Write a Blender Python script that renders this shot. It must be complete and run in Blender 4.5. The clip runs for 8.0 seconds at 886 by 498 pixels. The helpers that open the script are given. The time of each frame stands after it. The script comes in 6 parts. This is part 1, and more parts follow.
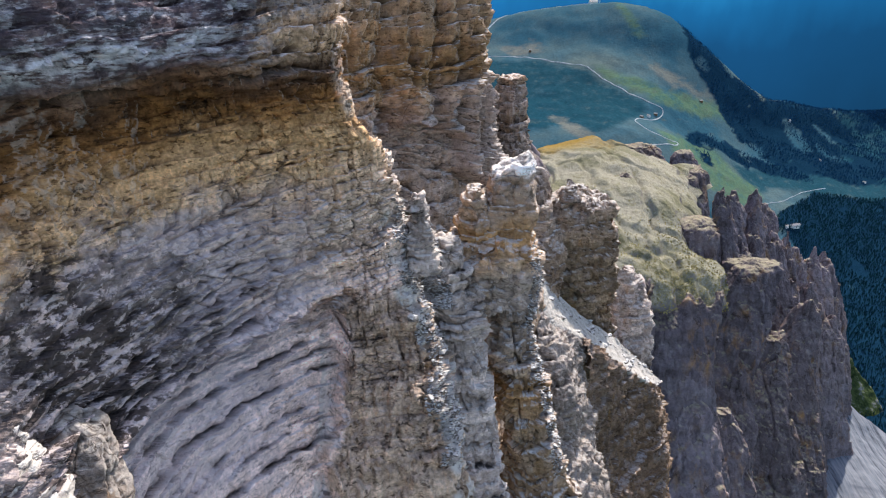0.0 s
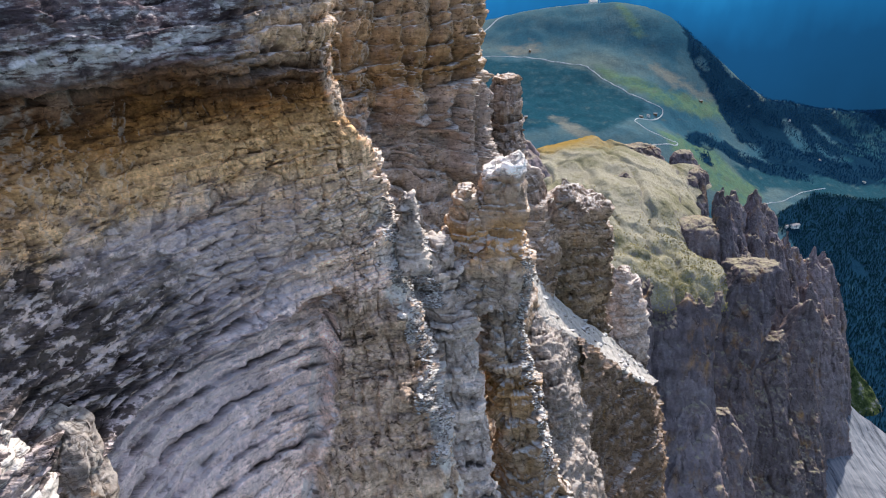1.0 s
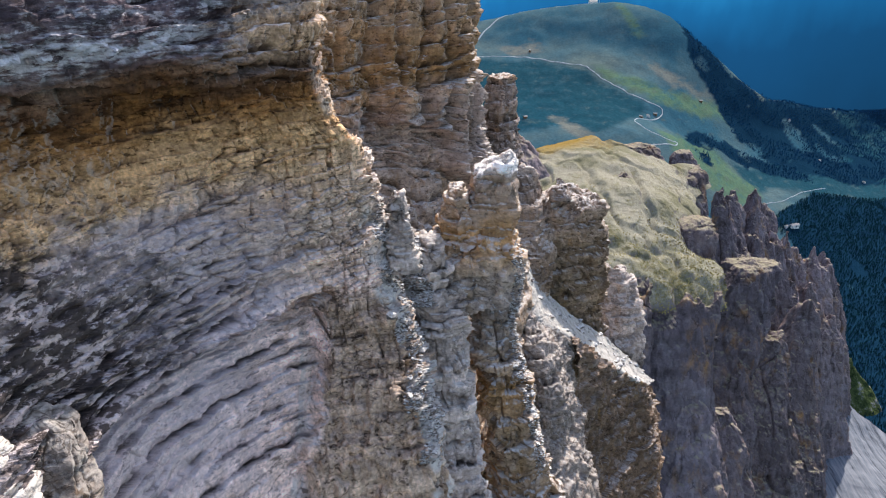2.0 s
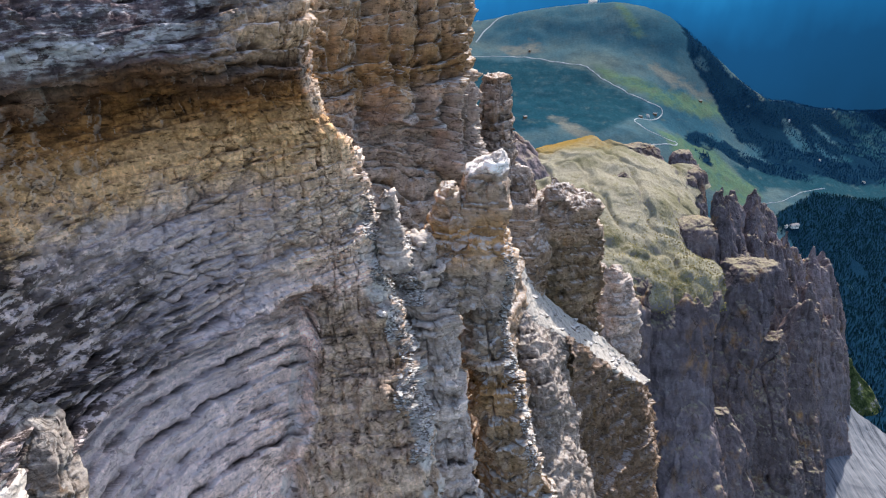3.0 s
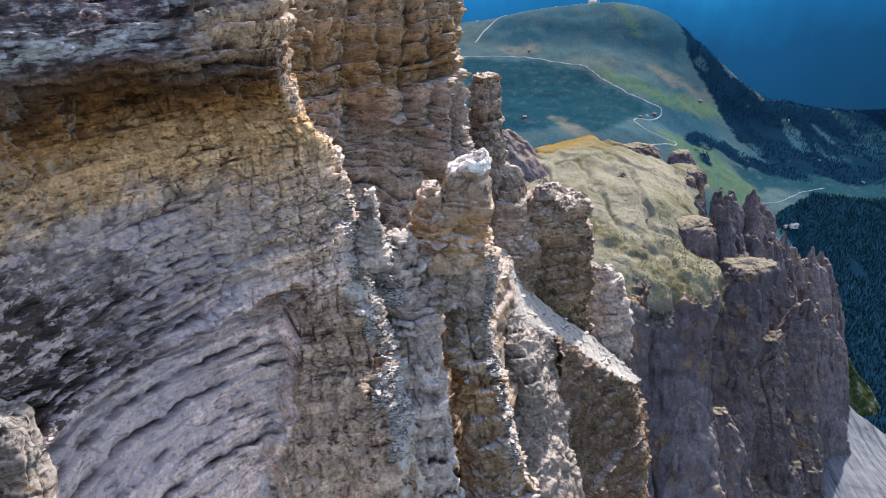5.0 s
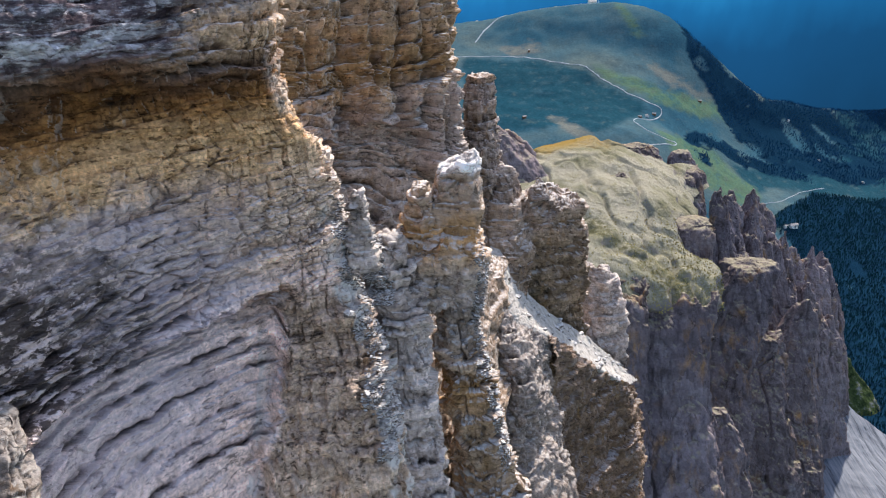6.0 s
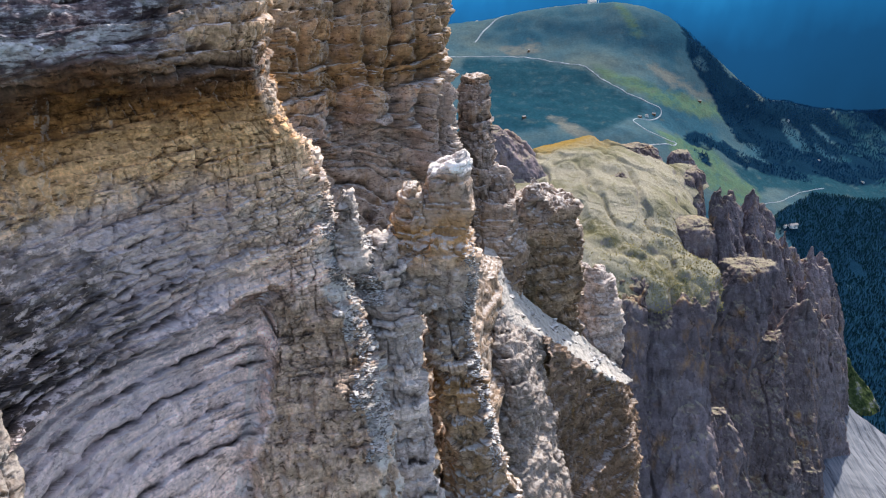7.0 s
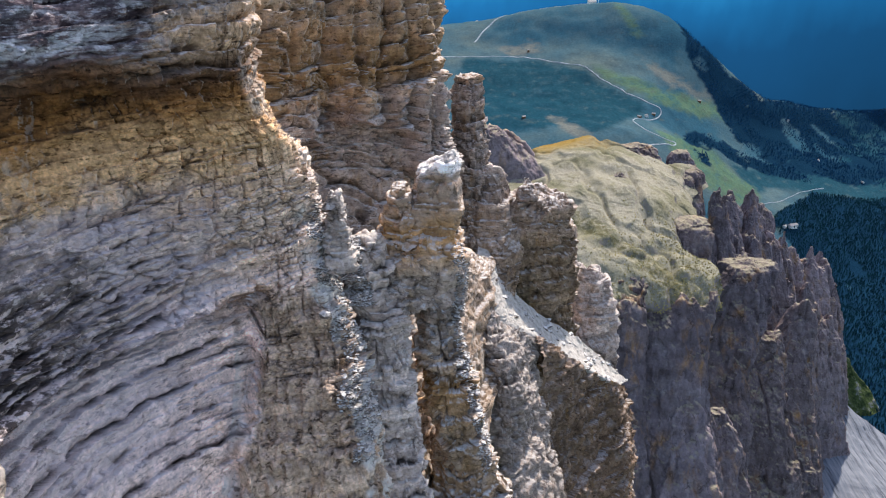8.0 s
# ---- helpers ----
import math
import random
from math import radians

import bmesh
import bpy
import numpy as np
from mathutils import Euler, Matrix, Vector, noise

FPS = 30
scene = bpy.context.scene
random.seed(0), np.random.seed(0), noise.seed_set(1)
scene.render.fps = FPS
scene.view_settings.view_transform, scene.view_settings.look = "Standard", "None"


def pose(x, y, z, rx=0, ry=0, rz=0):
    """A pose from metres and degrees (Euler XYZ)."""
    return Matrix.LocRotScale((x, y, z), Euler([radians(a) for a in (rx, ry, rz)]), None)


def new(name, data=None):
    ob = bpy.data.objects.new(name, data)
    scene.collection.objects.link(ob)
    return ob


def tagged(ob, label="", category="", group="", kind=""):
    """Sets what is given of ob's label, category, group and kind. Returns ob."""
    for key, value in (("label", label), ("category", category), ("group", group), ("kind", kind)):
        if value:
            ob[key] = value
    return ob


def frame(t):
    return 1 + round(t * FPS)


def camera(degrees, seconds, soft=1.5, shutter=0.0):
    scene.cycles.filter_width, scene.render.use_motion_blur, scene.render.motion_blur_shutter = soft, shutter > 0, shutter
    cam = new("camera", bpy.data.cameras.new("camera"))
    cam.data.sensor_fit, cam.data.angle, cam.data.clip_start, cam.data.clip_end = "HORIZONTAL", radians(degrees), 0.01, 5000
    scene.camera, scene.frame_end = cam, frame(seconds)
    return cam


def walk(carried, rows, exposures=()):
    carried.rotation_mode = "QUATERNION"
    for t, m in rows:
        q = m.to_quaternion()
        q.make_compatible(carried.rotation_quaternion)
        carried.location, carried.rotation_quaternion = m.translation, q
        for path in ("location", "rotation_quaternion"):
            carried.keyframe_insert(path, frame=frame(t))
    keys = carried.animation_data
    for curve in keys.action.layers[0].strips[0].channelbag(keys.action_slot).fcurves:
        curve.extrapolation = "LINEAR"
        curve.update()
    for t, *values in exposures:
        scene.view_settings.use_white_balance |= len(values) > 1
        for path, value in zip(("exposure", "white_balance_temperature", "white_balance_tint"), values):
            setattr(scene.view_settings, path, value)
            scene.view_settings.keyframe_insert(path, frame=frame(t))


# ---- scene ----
cam = camera(70, 8.0, soft=1.15)
PATH = [
    (0.0, pose(0.00, 0.00, 0.00, 66, 0, 0)),
    (1.0, pose(0.76, -0.06, -0.05, 66, 0, 0)),
    (2.0, pose(1.50, -0.12, -0.10, 66, 0, 0)),
    (3.0, pose(2.22, -0.17, -0.16, 66, 0, 0)),
    (4.0, pose(2.98, -0.23, -0.18, 66, 0, 0)),
    (5.0, pose(3.77, -0.28, -0.19, 66, 0, 0)),
    (6.0, pose(4.57, -0.30, -0.15, 66, 0, 0)),
    (7.0, pose(5.37, -0.29, -0.11, 66, 0, 0)),
    (8.0, pose(6.30, -0.29, -0.08, 66, 0, 0)),
]
walk(cam, PATH, [(0.0, 1.12, 7050, 13), (8.0, 1.16, 7100, 14)])

# ---------------------------------------------------------------- light
SUN_ELEVATION, SUN_AZIMUTH = 45, 21          # azimuth: degrees from +y towards +x
world = bpy.data.worlds.new("sky")
scene.world = world
world.use_nodes = True
wn = world.node_tree.nodes
sky = wn.new("ShaderNodeTexSky")
sky.sky_type = "NISHITA"
sky.sun_disc = False
sky.sun_elevation = radians(SUN_ELEVATION)
sky.sun_rotation = radians(SUN_AZIMUTH)
sky.altitude = 1500
sky.dust_density = 3.5
world.node_tree.links.new(sky.outputs[0], wn["Background"].inputs[0])
wn["Background"].inputs[1].default_value = 0.15
sun = new("sun", bpy.data.lights.new("sun", "SUN"))
sun.data.energy = 3.2
sun.data.angle = radians(0.6)
sun.data.color = (1.0, 0.975, 0.955)
sun.rotation_euler = (radians(90 - SUN_ELEVATION), 0, radians(180 - SUN_AZIMUTH))


# ---------------------------------------------------------------- numbers and noise
def hash01(i, j, k, seed=0):
    i, j, k = (np.asarray(a).astype(np.int64) for a in (i, j, k))
    n = (i * 374761393 + j * 668265263 + k * 2147483647 + seed * 1274126177) & 0xFFFFFFFF
    n = ((n ^ (n >> 13)) * 1274126177) & 0xFFFFFFFF
    n = ((n ^ (n >> 16)) * 2246822519) & 0xFFFFFFFF
    return ((n ^ (n >> 15)) & 0xFFFFFF) / float(0xFFFFFF)


def vnoise(p, seed=0):
    """Smooth value noise, -1 to 1, on rows of xyz."""
    f = np.floor(p)
    t = p - f
    t = t * t * t * (t * (t * 6 - 15) + 10)
    i, j, k = f.astype(np.int64).T
    total = 0
    for a in (0, 1):
        wa = t[:, 0] if a else 1 - t[:, 0]
        for b in (0, 1):
            wb = t[:, 1] if b else 1 - t[:, 1]
            for c in (0, 1):
                wc = t[:, 2] if c else 1 - t[:, 2]
                total = total + wa * wb * wc * hash01(i + a, j + b, k + c, seed)
    return total * 2 - 1


def fbm(p, size, octaves=4, seed=0, gain=0.5):
    total, amp, q = 0, 1.0, p / size
    for o in range(octaves):
        total = total + amp * vnoise(q, seed + o * 17)
        q, amp = q * 2.03 + 7.1, amp * gain
    return total


def chips(p, size, seed=0, squash=(1.0, 1.0, 1.0), tilt=0.8):
    """Broken rock: every cell of a random net gets its own height and slope. Returns heights, a random number for each cell and the way to its edge."""
    q = p / size * np.array(squash)
    f = np.floor(q)
    best = np.full(len(p), 9.0)
    second = np.full(len(p), 9.0)
    height = np.zeros(len(p))
    pick = np.zeros(len(p))
    base = f.astype(np.int64)
    for a in (-1, 0, 1):
        for b in (-1, 0, 1):
            for c in (-1, 0, 1):
                i, j, k = (base + (a, b, c)).T
                h1, h2, h3 = (hash01(i, j, k, seed + m) for m in (1, 2, 3))
                d = q - np.stack([i + h1, j + h2, k + h3], -1)
                r = (d * d).sum(axis=1)
                on = r < best
                second = np.where(on, best, np.minimum(second, r))
                best = np.where(on, r, best)
                high = (h1 * 7.3 + h2 * 3.1) % 1.0
                slope = ((h2 * 9.7) % 1 - 0.5) * d[:, 0] + ((h3 * 9.7) % 1 - 0.5) * d[:, 1] + ((h1 * 9.7) % 1 - 0.5) * d[:, 2]
                height = np.where(on, high - 0.5 + 2 * tilt * slope, height)
                pick = np.where(on, high, pick)
    return height, pick, np.sqrt(second) - np.sqrt(best)


def spline(ctrl, counts, axis=0):
    """Catmull-Rom through control points along an axis; counts: samples in each span."""
    c = np.moveaxis(np.asarray(ctrl, float), axis, 0)
    c = np.concatenate([2 * c[:1] - c[1:2], c, 2 * c[-1:] - c[-2:-1]])
    out = []
    for i, n in enumerate(counts):
        t = (np.arange(n) / n).reshape((-1,) + (1,) * (c.ndim - 1))
        p0, p1, p2, p3 = c[i], c[i + 1], c[i + 2], c[i + 3]
        m1, m2 = (p2 - p0) * 0.5, (p3 - p1) * 0.5
        gap = np.linalg.norm(p2 - p1, axis=-1, keepdims=True)
        for m in (m1, m2):
            size = np.linalg.norm(m, axis=-1, keepdims=True) + 1e-9
            m *= np.minimum(1, gap / size)
        out.append((2 * t**3 - 3 * t**2 + 1) * p1 + (t**3 - 2 * t**2 + t) * m1 + (3 * t**2 - 2 * t**3) * p2 + (t**3 - t**2) * m2)
    out.append(c[-2][None])
    return np.moveaxis(np.concatenate(out), 0, axis)


def spans(ctrl, axis, step, coarse=(), most=10000):
    c = np.moveaxis(np.asarray(ctrl, float), axis, 0)
    d = np.linalg.norm(c[1:] - c[:-1], axis=-1)
    d = d.reshape(len(d), -1).max(axis=1)
    coarse = list(coarse) + [1] * (len(d) - len(coarse))
    return [min(most, max(2, int(math.ceil(x / step / k)))) for x, k in zip(d, coarse)]


def sheet(ctrl, step, step_v=None, coarse_u=(), coarse_v=(), most=10000):
    """A dense grid of points over a net of control points; some spans may be coarser."""
    g = np.asarray(ctrl, float)
    g = spline(g, spans(g, 0, step_v or step, coarse_v, most), 0)
    return spline(g, spans(np.asarray(ctrl, float), 1, step, coarse_u, most), 1)


def normals(g, closed=False):
    if closed:
        du = np.roll(g, -1, 1) - np.roll(g, 1, 1)
    else:
        du = np.gradient(g, axis=1)
    dv = np.gradient(g, axis=0)
    n = np.cross(dv, du)
    return n / (np.linalg.norm(n, axis=-1, keepdims=True) + 1e-12)


def tube(levels, step, step_v=None, power=2.8, seed=0, wobble=0.12, facets=8, jag=0.3, size=None):
    """A closed column from rows of (x, y, z, half width, half depth), with flat broken sides and an uneven top."""
    lv = np.asarray(levels, float)
    lv = spline(lv, spans(lv[:, :3], 0, step_v or step), 0)
    crown = [lv[0] * (1, 1, 1, k, k) + (0, 0, (1 - k) * 0.12 * lv[0, 3], 0, 0) for k in np.linspace(0.04, 0.96, max(6, int(lv[0, 3] / step)))]
    lv = np.concatenate([np.array(crown), lv])
    wide = lv[:, 3].mean()
    around = 2 * math.pi * max(lv[:, 3].max(), lv[:, 4].max())
    half = int(max(14, min(700, around / 2 / step)))
    a = math.pi * np.concatenate([np.arange(half // 3) / (half // 3), 1 + np.arange(half) / half])
    n = len(a)
    ca, sa = np.cos(a), np.sin(a)
    rnd = np.random.RandomState(seed + 500)
    r = np.broadcast_to((np.abs(ca) ** power + np.abs(sa) ** power) ** (-1 / power), (len(lv), n)).copy()
    zz = (lv[:, 2] / wide)[:, None]
    for i in range(facets):
        turn = (i + rnd.uniform(-0.35, 0.35)) / facets * 2 * math.pi
        key = np.stack([zz[:, 0] * 0.9, 0 * zz[:, 0] + 13.7 * i, 0 * zz[:, 0] + seed], -1)
        away = rnd.uniform(0.86, 1.04) + wobble * fbm(key, 1.0, 3, seed + 40)[:, None]
        swing = turn + 0.25 * vnoise(key * 0.7, seed + 44)[:, None]
        c = np.cos(a[None, :] - swing)
        limit = np.where(c > 0.15, away / np.maximum(c, 0.15), 9.0)
        r = np.minimum(r, limit)
    x = lv[:, 0:1] + lv[:, 3:4] * r * ca
    y = lv[:, 1:2] + lv[:, 4:5] * r * sa
    z = np.repeat(lv[:, 2:3], n, 1)
    g = np.stack([x, y, z], -1)
    top = wide * 0.5
    fade = np.exp(-(lv[0, 2] - lv[:, 2]) / top)[:, None]
    e = g.reshape(-1, 3) * np.array([1, 1, 0.2])
    bump = (fbm(e, wide * 0.7, 3, seed + 95, 0.6)).reshape(z.shape)
    g[..., 2] += jag * wide * bump * fade
    return g


def bed_table(thick, seed):
    rnd = np.random.RandomState(seed)
    steps = thick * (0.35 + 1.3 * rnd.rand(400) ** 1.5)
    edges = np.cumsum(steps)
    return edges - edges[200], rnd.rand(401), rnd.rand(401)


last_made = {}        # painted darkening of joints and recesses, soil and shade in one, of the surface weathered last


def weather(g, closed=False, seed=0, unit=1.0, bed=0.8, beds=0.25, block=0.18, joint=0.12, lumps=0.4, grit=0.045, flute=0.0,
            dip=(0.0, 0.0), soft=None, columns=0.0, chunk=0.3, grain=1.5, ledge=0.3, saw=0.2, notch=0.0, crack=0.25, bedding=None, shape=None):
    """Push a surface in and out into beds, blocks, joints, lumps and grit. Returns points and a tone for each."""
    n = normals(g, closed)
    p = g.reshape(-1, 3)
    nn = n.reshape(-1, 3)
    du = np.linalg.norm(np.diff(g, axis=1), axis=-1)
    s = np.concatenate([np.zeros((len(g), 1)), np.cumsum(du, 1)], 1)
    s = s.mean(axis=0)[None, :] + 0 * g[..., 0]
    s = s.reshape(-1) + 0.25 * unit * fbm(p, 1.3 * unit, 2, seed + 5)
    edges, shift, wide = bed_table(bed * unit, seed + 3)
    lean = dip(p) if callable(dip) else dip[0] * p[:, 0] + dip[1] * p[:, 1]
    strat = p[:, 2] + lean + bed * unit * (0.40 * fbm(p, 6.0 * unit, 3, seed + 8) + 0.10 * fbm(p, 0.8 * unit, 2, seed + 9))
    off = strat.mean()
    k = np.clip(np.searchsorted(edges, strat - off), 1, 399)
    lo, hi = edges[k - 1], edges[k]
    fb = (strat - off - lo) / (hi - lo)
    wk = unit * (0.5 + 1.9 * wide[k])
    q = s / wk + 37.7 * shift[k]
    c = np.floor(q)
    fq = q - c
    h = hash01(k, c, 0 * k, seed)
    h2 = hash01(k, c, 0 * k + 9, seed)
    part_on = np.clip(0.5 + 0.9 * fbm(p, 5.0 * unit, 3, seed + 31), 0.12, 1.0)
    line_on = np.clip(0.45 + 1.1 * fbm(p * np.array([1, 1, 2.0]), 3.0 * unit, 3, seed + 33), 0.0, 1.0)
    thick_edges, thick_shift, _ = bed_table(3.4 * bed * unit, seed + 4)
    kk = np.clip(np.searchsorted(thick_edges, strat - off + 0.25 * unit * fbm(p, 2.0 * unit, 2, seed + 12)), 1, 399)
    ft = (strat - off - thick_edges[kk - 1]) / (thick_edges[kk] - thick_edges[kk - 1])
    firm = np.clip(0.55 + 1.0 * fbm(p, 8.0 * unit, 3, seed + 14), 0.15, 1.15)
    if bedding is not None:
        firm = firm * bedding(p)
    d = saw * unit * (2 * fb - 1) * (0.35 + 0.65 * wide[k]) * np.clip(firm * 1.2, 0.2, 1.2)
    d = d + firm * beds * unit * (shift[k] * 2 - 1) + ledge * unit * ((thick_shift[kk] * 2 - 1) + 0.5 * (np.clip(ft, 0, 1) - 0.5))
    d = d + block * unit * (h * 2 - 1) * part_on
    d = d - firm * joint * unit * np.abs(2 * fb - 1) ** 5 * (0.2 + 1.6 * line_on)
    d = d - 1.1 * joint * unit * np.abs(2 * fq - 1) ** 14 * (h2 > 0.35) * np.clip(1.4 * part_on - 0.2, 0, 1)
    # Joints, notches and cracks collect a dark value for soil and crevice shade.
    crevice_dark = 0.55 * np.abs(2 * fb - 1) ** 7 * line_on * np.clip(firm, 0, 1) + 0.5 * np.abs(2 * fq - 1) ** 16 * (h2 > 0.35) * np.clip(1.4 * part_on - 0.2, 0, 1)
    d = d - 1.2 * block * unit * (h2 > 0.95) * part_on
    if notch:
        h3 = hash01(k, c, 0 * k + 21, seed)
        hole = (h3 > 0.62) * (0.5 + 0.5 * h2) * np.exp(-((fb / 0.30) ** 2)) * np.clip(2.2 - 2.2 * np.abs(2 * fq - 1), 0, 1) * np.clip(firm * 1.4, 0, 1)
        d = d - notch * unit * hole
        crevice_dark = crevice_dark + 1.3 * hole
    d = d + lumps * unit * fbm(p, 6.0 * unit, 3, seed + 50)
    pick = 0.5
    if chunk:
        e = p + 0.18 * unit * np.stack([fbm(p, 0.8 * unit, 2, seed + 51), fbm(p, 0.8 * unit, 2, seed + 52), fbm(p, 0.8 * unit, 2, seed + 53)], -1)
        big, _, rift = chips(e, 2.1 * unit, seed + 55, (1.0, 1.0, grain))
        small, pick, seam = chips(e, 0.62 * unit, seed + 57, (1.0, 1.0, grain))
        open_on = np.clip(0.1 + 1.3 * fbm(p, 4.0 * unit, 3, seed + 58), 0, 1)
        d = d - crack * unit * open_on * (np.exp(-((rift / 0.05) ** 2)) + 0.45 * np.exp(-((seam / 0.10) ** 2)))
        crevice_dark = crevice_dark + open_on * (0.4 * np.exp(-((rift / 0.05) ** 2)) + 0.35 * np.exp(-((seam / 0.09) ** 2)))
        d = d + chunk * unit * (1.0 * big + 0.36 * small) * (1.25 - 0.4 * np.clip(firm, 0, 1))
    rough = fbm(p, 0.9 * unit, 4, seed + 60, 0.6)
    d = d + grit * unit * rough + 0.5 * grit * unit * (np.abs(fbm(p, 0.35 * unit, 2, seed + 66)) - 0.4)
    if flute:
        e = p.copy()
        e[:, 2] *= 0.12
        ridge = 1 - np.abs(fbm(e, 3.0 * unit, 3, seed + 70))
        d = d + flute * unit * (ridge - 0.6)
    if columns:
        e = p.copy()
        e[:, 2] *= 0.06
        v = fbm(e, 7.0 * unit, 2, seed + 77)
        d = d + columns * unit * (0.6 * np.abs(v) - 0.9 * np.exp(-((v / 0.10) ** 2)))
    if soft is not None:
        d = d * soft.reshape(-1)
    if shape is not None:
        d = d + shape(p, strat)
    last_made["crevice_dark"] = np.clip(crevice_dark, 0, 1)
    tone = 0.5 + 0.30 * (shift[k] - 0.5) + 0.25 * (h - 0.5) * part_on + 0.08 * rough + 0.16 * (pick - 0.5) + 0.25 * (thick_shift[kk] - 0.5)
    return (p + nn * d[:, None]).reshape(g.shape), np.clip(tone, 0, 1)


def grid_mesh(name, g, tone=None, closed=False, cap=False, smooth=True):
    rows, cols = g.shape[:2]
    verts = g.reshape(-1, 3)
    i = np.arange(rows - 1)[:, None]
    j = np.arange(cols if closed else cols - 1)[None, :]
    a = i * cols + j
    b = i * cols + (j + 1) % cols
    quads = np.stack([a, a + cols, b + cols, b], -1).reshape(-1, 4)
    tris = np.zeros((0, 3), int)
    if cap:
        tip = verts[:cols].mean(axis=0) + np.array([0, 0, 0.02])
        verts = np.concatenate([verts, tip[None]])
        jj = np.arange(cols)
        tris = np.stack([jj, (jj + 1) % cols, np.full(cols, len(verts) - 1)], -1)
        if tone is not None:
            tone = np.concatenate([tone, [0.5]])
    me = bpy.data.meshes.new(name)
    me.vertices.add(len(verts))
    me.vertices.foreach_set("co", verts.astype(np.float32).ravel())
    loops = np.concatenate([quads.ravel(), tris.ravel()]).astype(np.int32)
    sizes = np.concatenate([np.full(len(quads), 4), np.full(len(tris), 3)]).astype(np.int32)
    me.loops.add(len(loops))
    me.loops.foreach_set("vertex_index", loops)
    me.polygons.add(len(sizes))
    me.polygons.foreach_set("loop_start", np.concatenate([[0], np.cumsum(sizes)[:-1]]).astype(np.int32))
    me.update(calc_edges=True)
    me.validate()
    if smooth:
        me.shade_smooth()
    if tone is not None:
        at = me.attributes.new("tone", "FLOAT", "POINT")
        at.data.foreach_set("value", tone.astype(np.float32))
    return me


def bands(parent, names, g, tone, material, closed=False, extra=None, smooth=False):
    """Cut a surface along its rows into one part for each name."""
    rows, cols = g.shape[:2]
    tone = tone.reshape(rows, cols)
    cuts = np.linspace(0, rows - 1, len(names) + 1).astype(int)
    extra = extra or {"crevice_dark": last_made["crevice_dark"]}
    for i, name in enumerate(names):
        a, b = cuts[i], cuts[i + 1] + 1
        me = grid_mesh(name, g[a:b], tone[a:b].ravel(), closed, cap=closed and i == 0, smooth=smooth)
        for word, values in extra.items():
            at = me.attributes.new(word, "FLOAT", "POINT")
            cut = values.reshape(rows, cols)[a:b].ravel()
            at.data.foreach_set("value", np.append(cut, [0.0] * (len(me.vertices) - len(cut))).astype(np.float32))
        part(name, me, material, parent)


def soup(name, verts, faces):
    me = bpy.data.meshes.new(name)
    me.from_pydata([tuple(v) for v in verts], [], [tuple(f) for f in faces])
    me.update()
    return me


# ---------------------------------------------------------------- materials
class Nodes:
    """A short way to write node trees."""

    def __init__(self, name):
        self.mat = bpy.data.materials.new(name)
        self.mat.use_nodes = True
        self.tree = self.mat.node_tree
        self.bsdf = self.tree.nodes["Principled BSDF"]

    def link(self, a, b):
        self.tree.links.new(a, b)

    def position(self):
        return self.tree.nodes.new("ShaderNodeNewGeometry").outputs["Position"]

    def scaled(self, vec, x, y, z):
        m = self.tree.nodes.new("ShaderNodeMapping")
        m.inputs["Scale"].default_value = (x, y, z)
        self.link(vec, m.inputs["Vector"])
        return m.outputs[0]

    def noise(self, vec, scale, detail=4, rough=0.55):
        n = self.tree.nodes.new("ShaderNodeTexNoise")
        n.inputs["Scale"].default_value = scale
        n.inputs["Detail"].default_value = detail
        n.inputs["Roughness"].default_value = rough
        self.link(vec, n.inputs["Vector"])
        return n.outputs["Fac"]

    def span(self, value, a, b, c=0.0, d=1.0):
        m = self.tree.nodes.new("ShaderNodeMapRange")
        for key, v in zip(("From Min", "From Max", "To Min", "To Max"), (a, b, c, d)):
            m.inputs[key].default_value = v
        self.link(value, m.inputs["Value"])
        return m.outputs[0]

    def math(self, op, a, b=None):
        m = self.tree.nodes.new("ShaderNodeMath")
        m.operation = op
        for s, v in ((0, a), (1, b)):
            if v is None:
                continue
            if isinstance(v, (int, float)):
                m.inputs[s].default_value = v
            else:
                self.link(v, m.inputs[s])
        return m.outputs[0]

    def ramp(self, value, stops):
        r = self.tree.nodes.new("ShaderNodeValToRGB")
        els = r.color_ramp.elements
        while len(els) < len(stops):
            els.new(0.5)
        for e, (pos, col) in zip(els, stops):
            e.position = pos
            e.color = (*col, 1)
        self.link(value, r.inputs["Fac"])
        return r.outputs["Color"]

    def mix(self, fac, a, b, blend="MIX"):
        m = self.tree.nodes.new("ShaderNodeMix")
        m.data_type = "RGBA"
        m.blend_type = blend
        for s, v in ((0, fac), (6, a), (7, b)):
            if isinstance(v, (int, float)):
                m.inputs[s].default_value = v
            elif isinstance(v, tuple):
                m.inputs[s].default_value = (*v, 1)
            else:
                self.link(v, m.inputs[s])
        return m.outputs[2]

    def finish(self, color, rough=0.9, height=None, strength=0.5, distance=0.05):
        if isinstance(color, tuple):
            self.bsdf.inputs["Base Color"].default_value = (*color, 1)
        else:
            self.link(color, self.bsdf.inputs["Base Color"])
        self.bsdf.inputs["Roughness"].default_value = rough
        self.bsdf.inputs["Specular IOR Level"].default_value = 0.0 if rough > 0.8 else 0.4
        if height is not None:
            b = self.tree.nodes.new("ShaderNodeBump")
            b.inputs["Strength"].default_value = strength
            b.inputs["Distance"].default_value = distance
            self.link(height, b.inputs["Height"])
            self.link(b.outputs[0], self.bsdf.inputs["Normal"])
        return self.mat


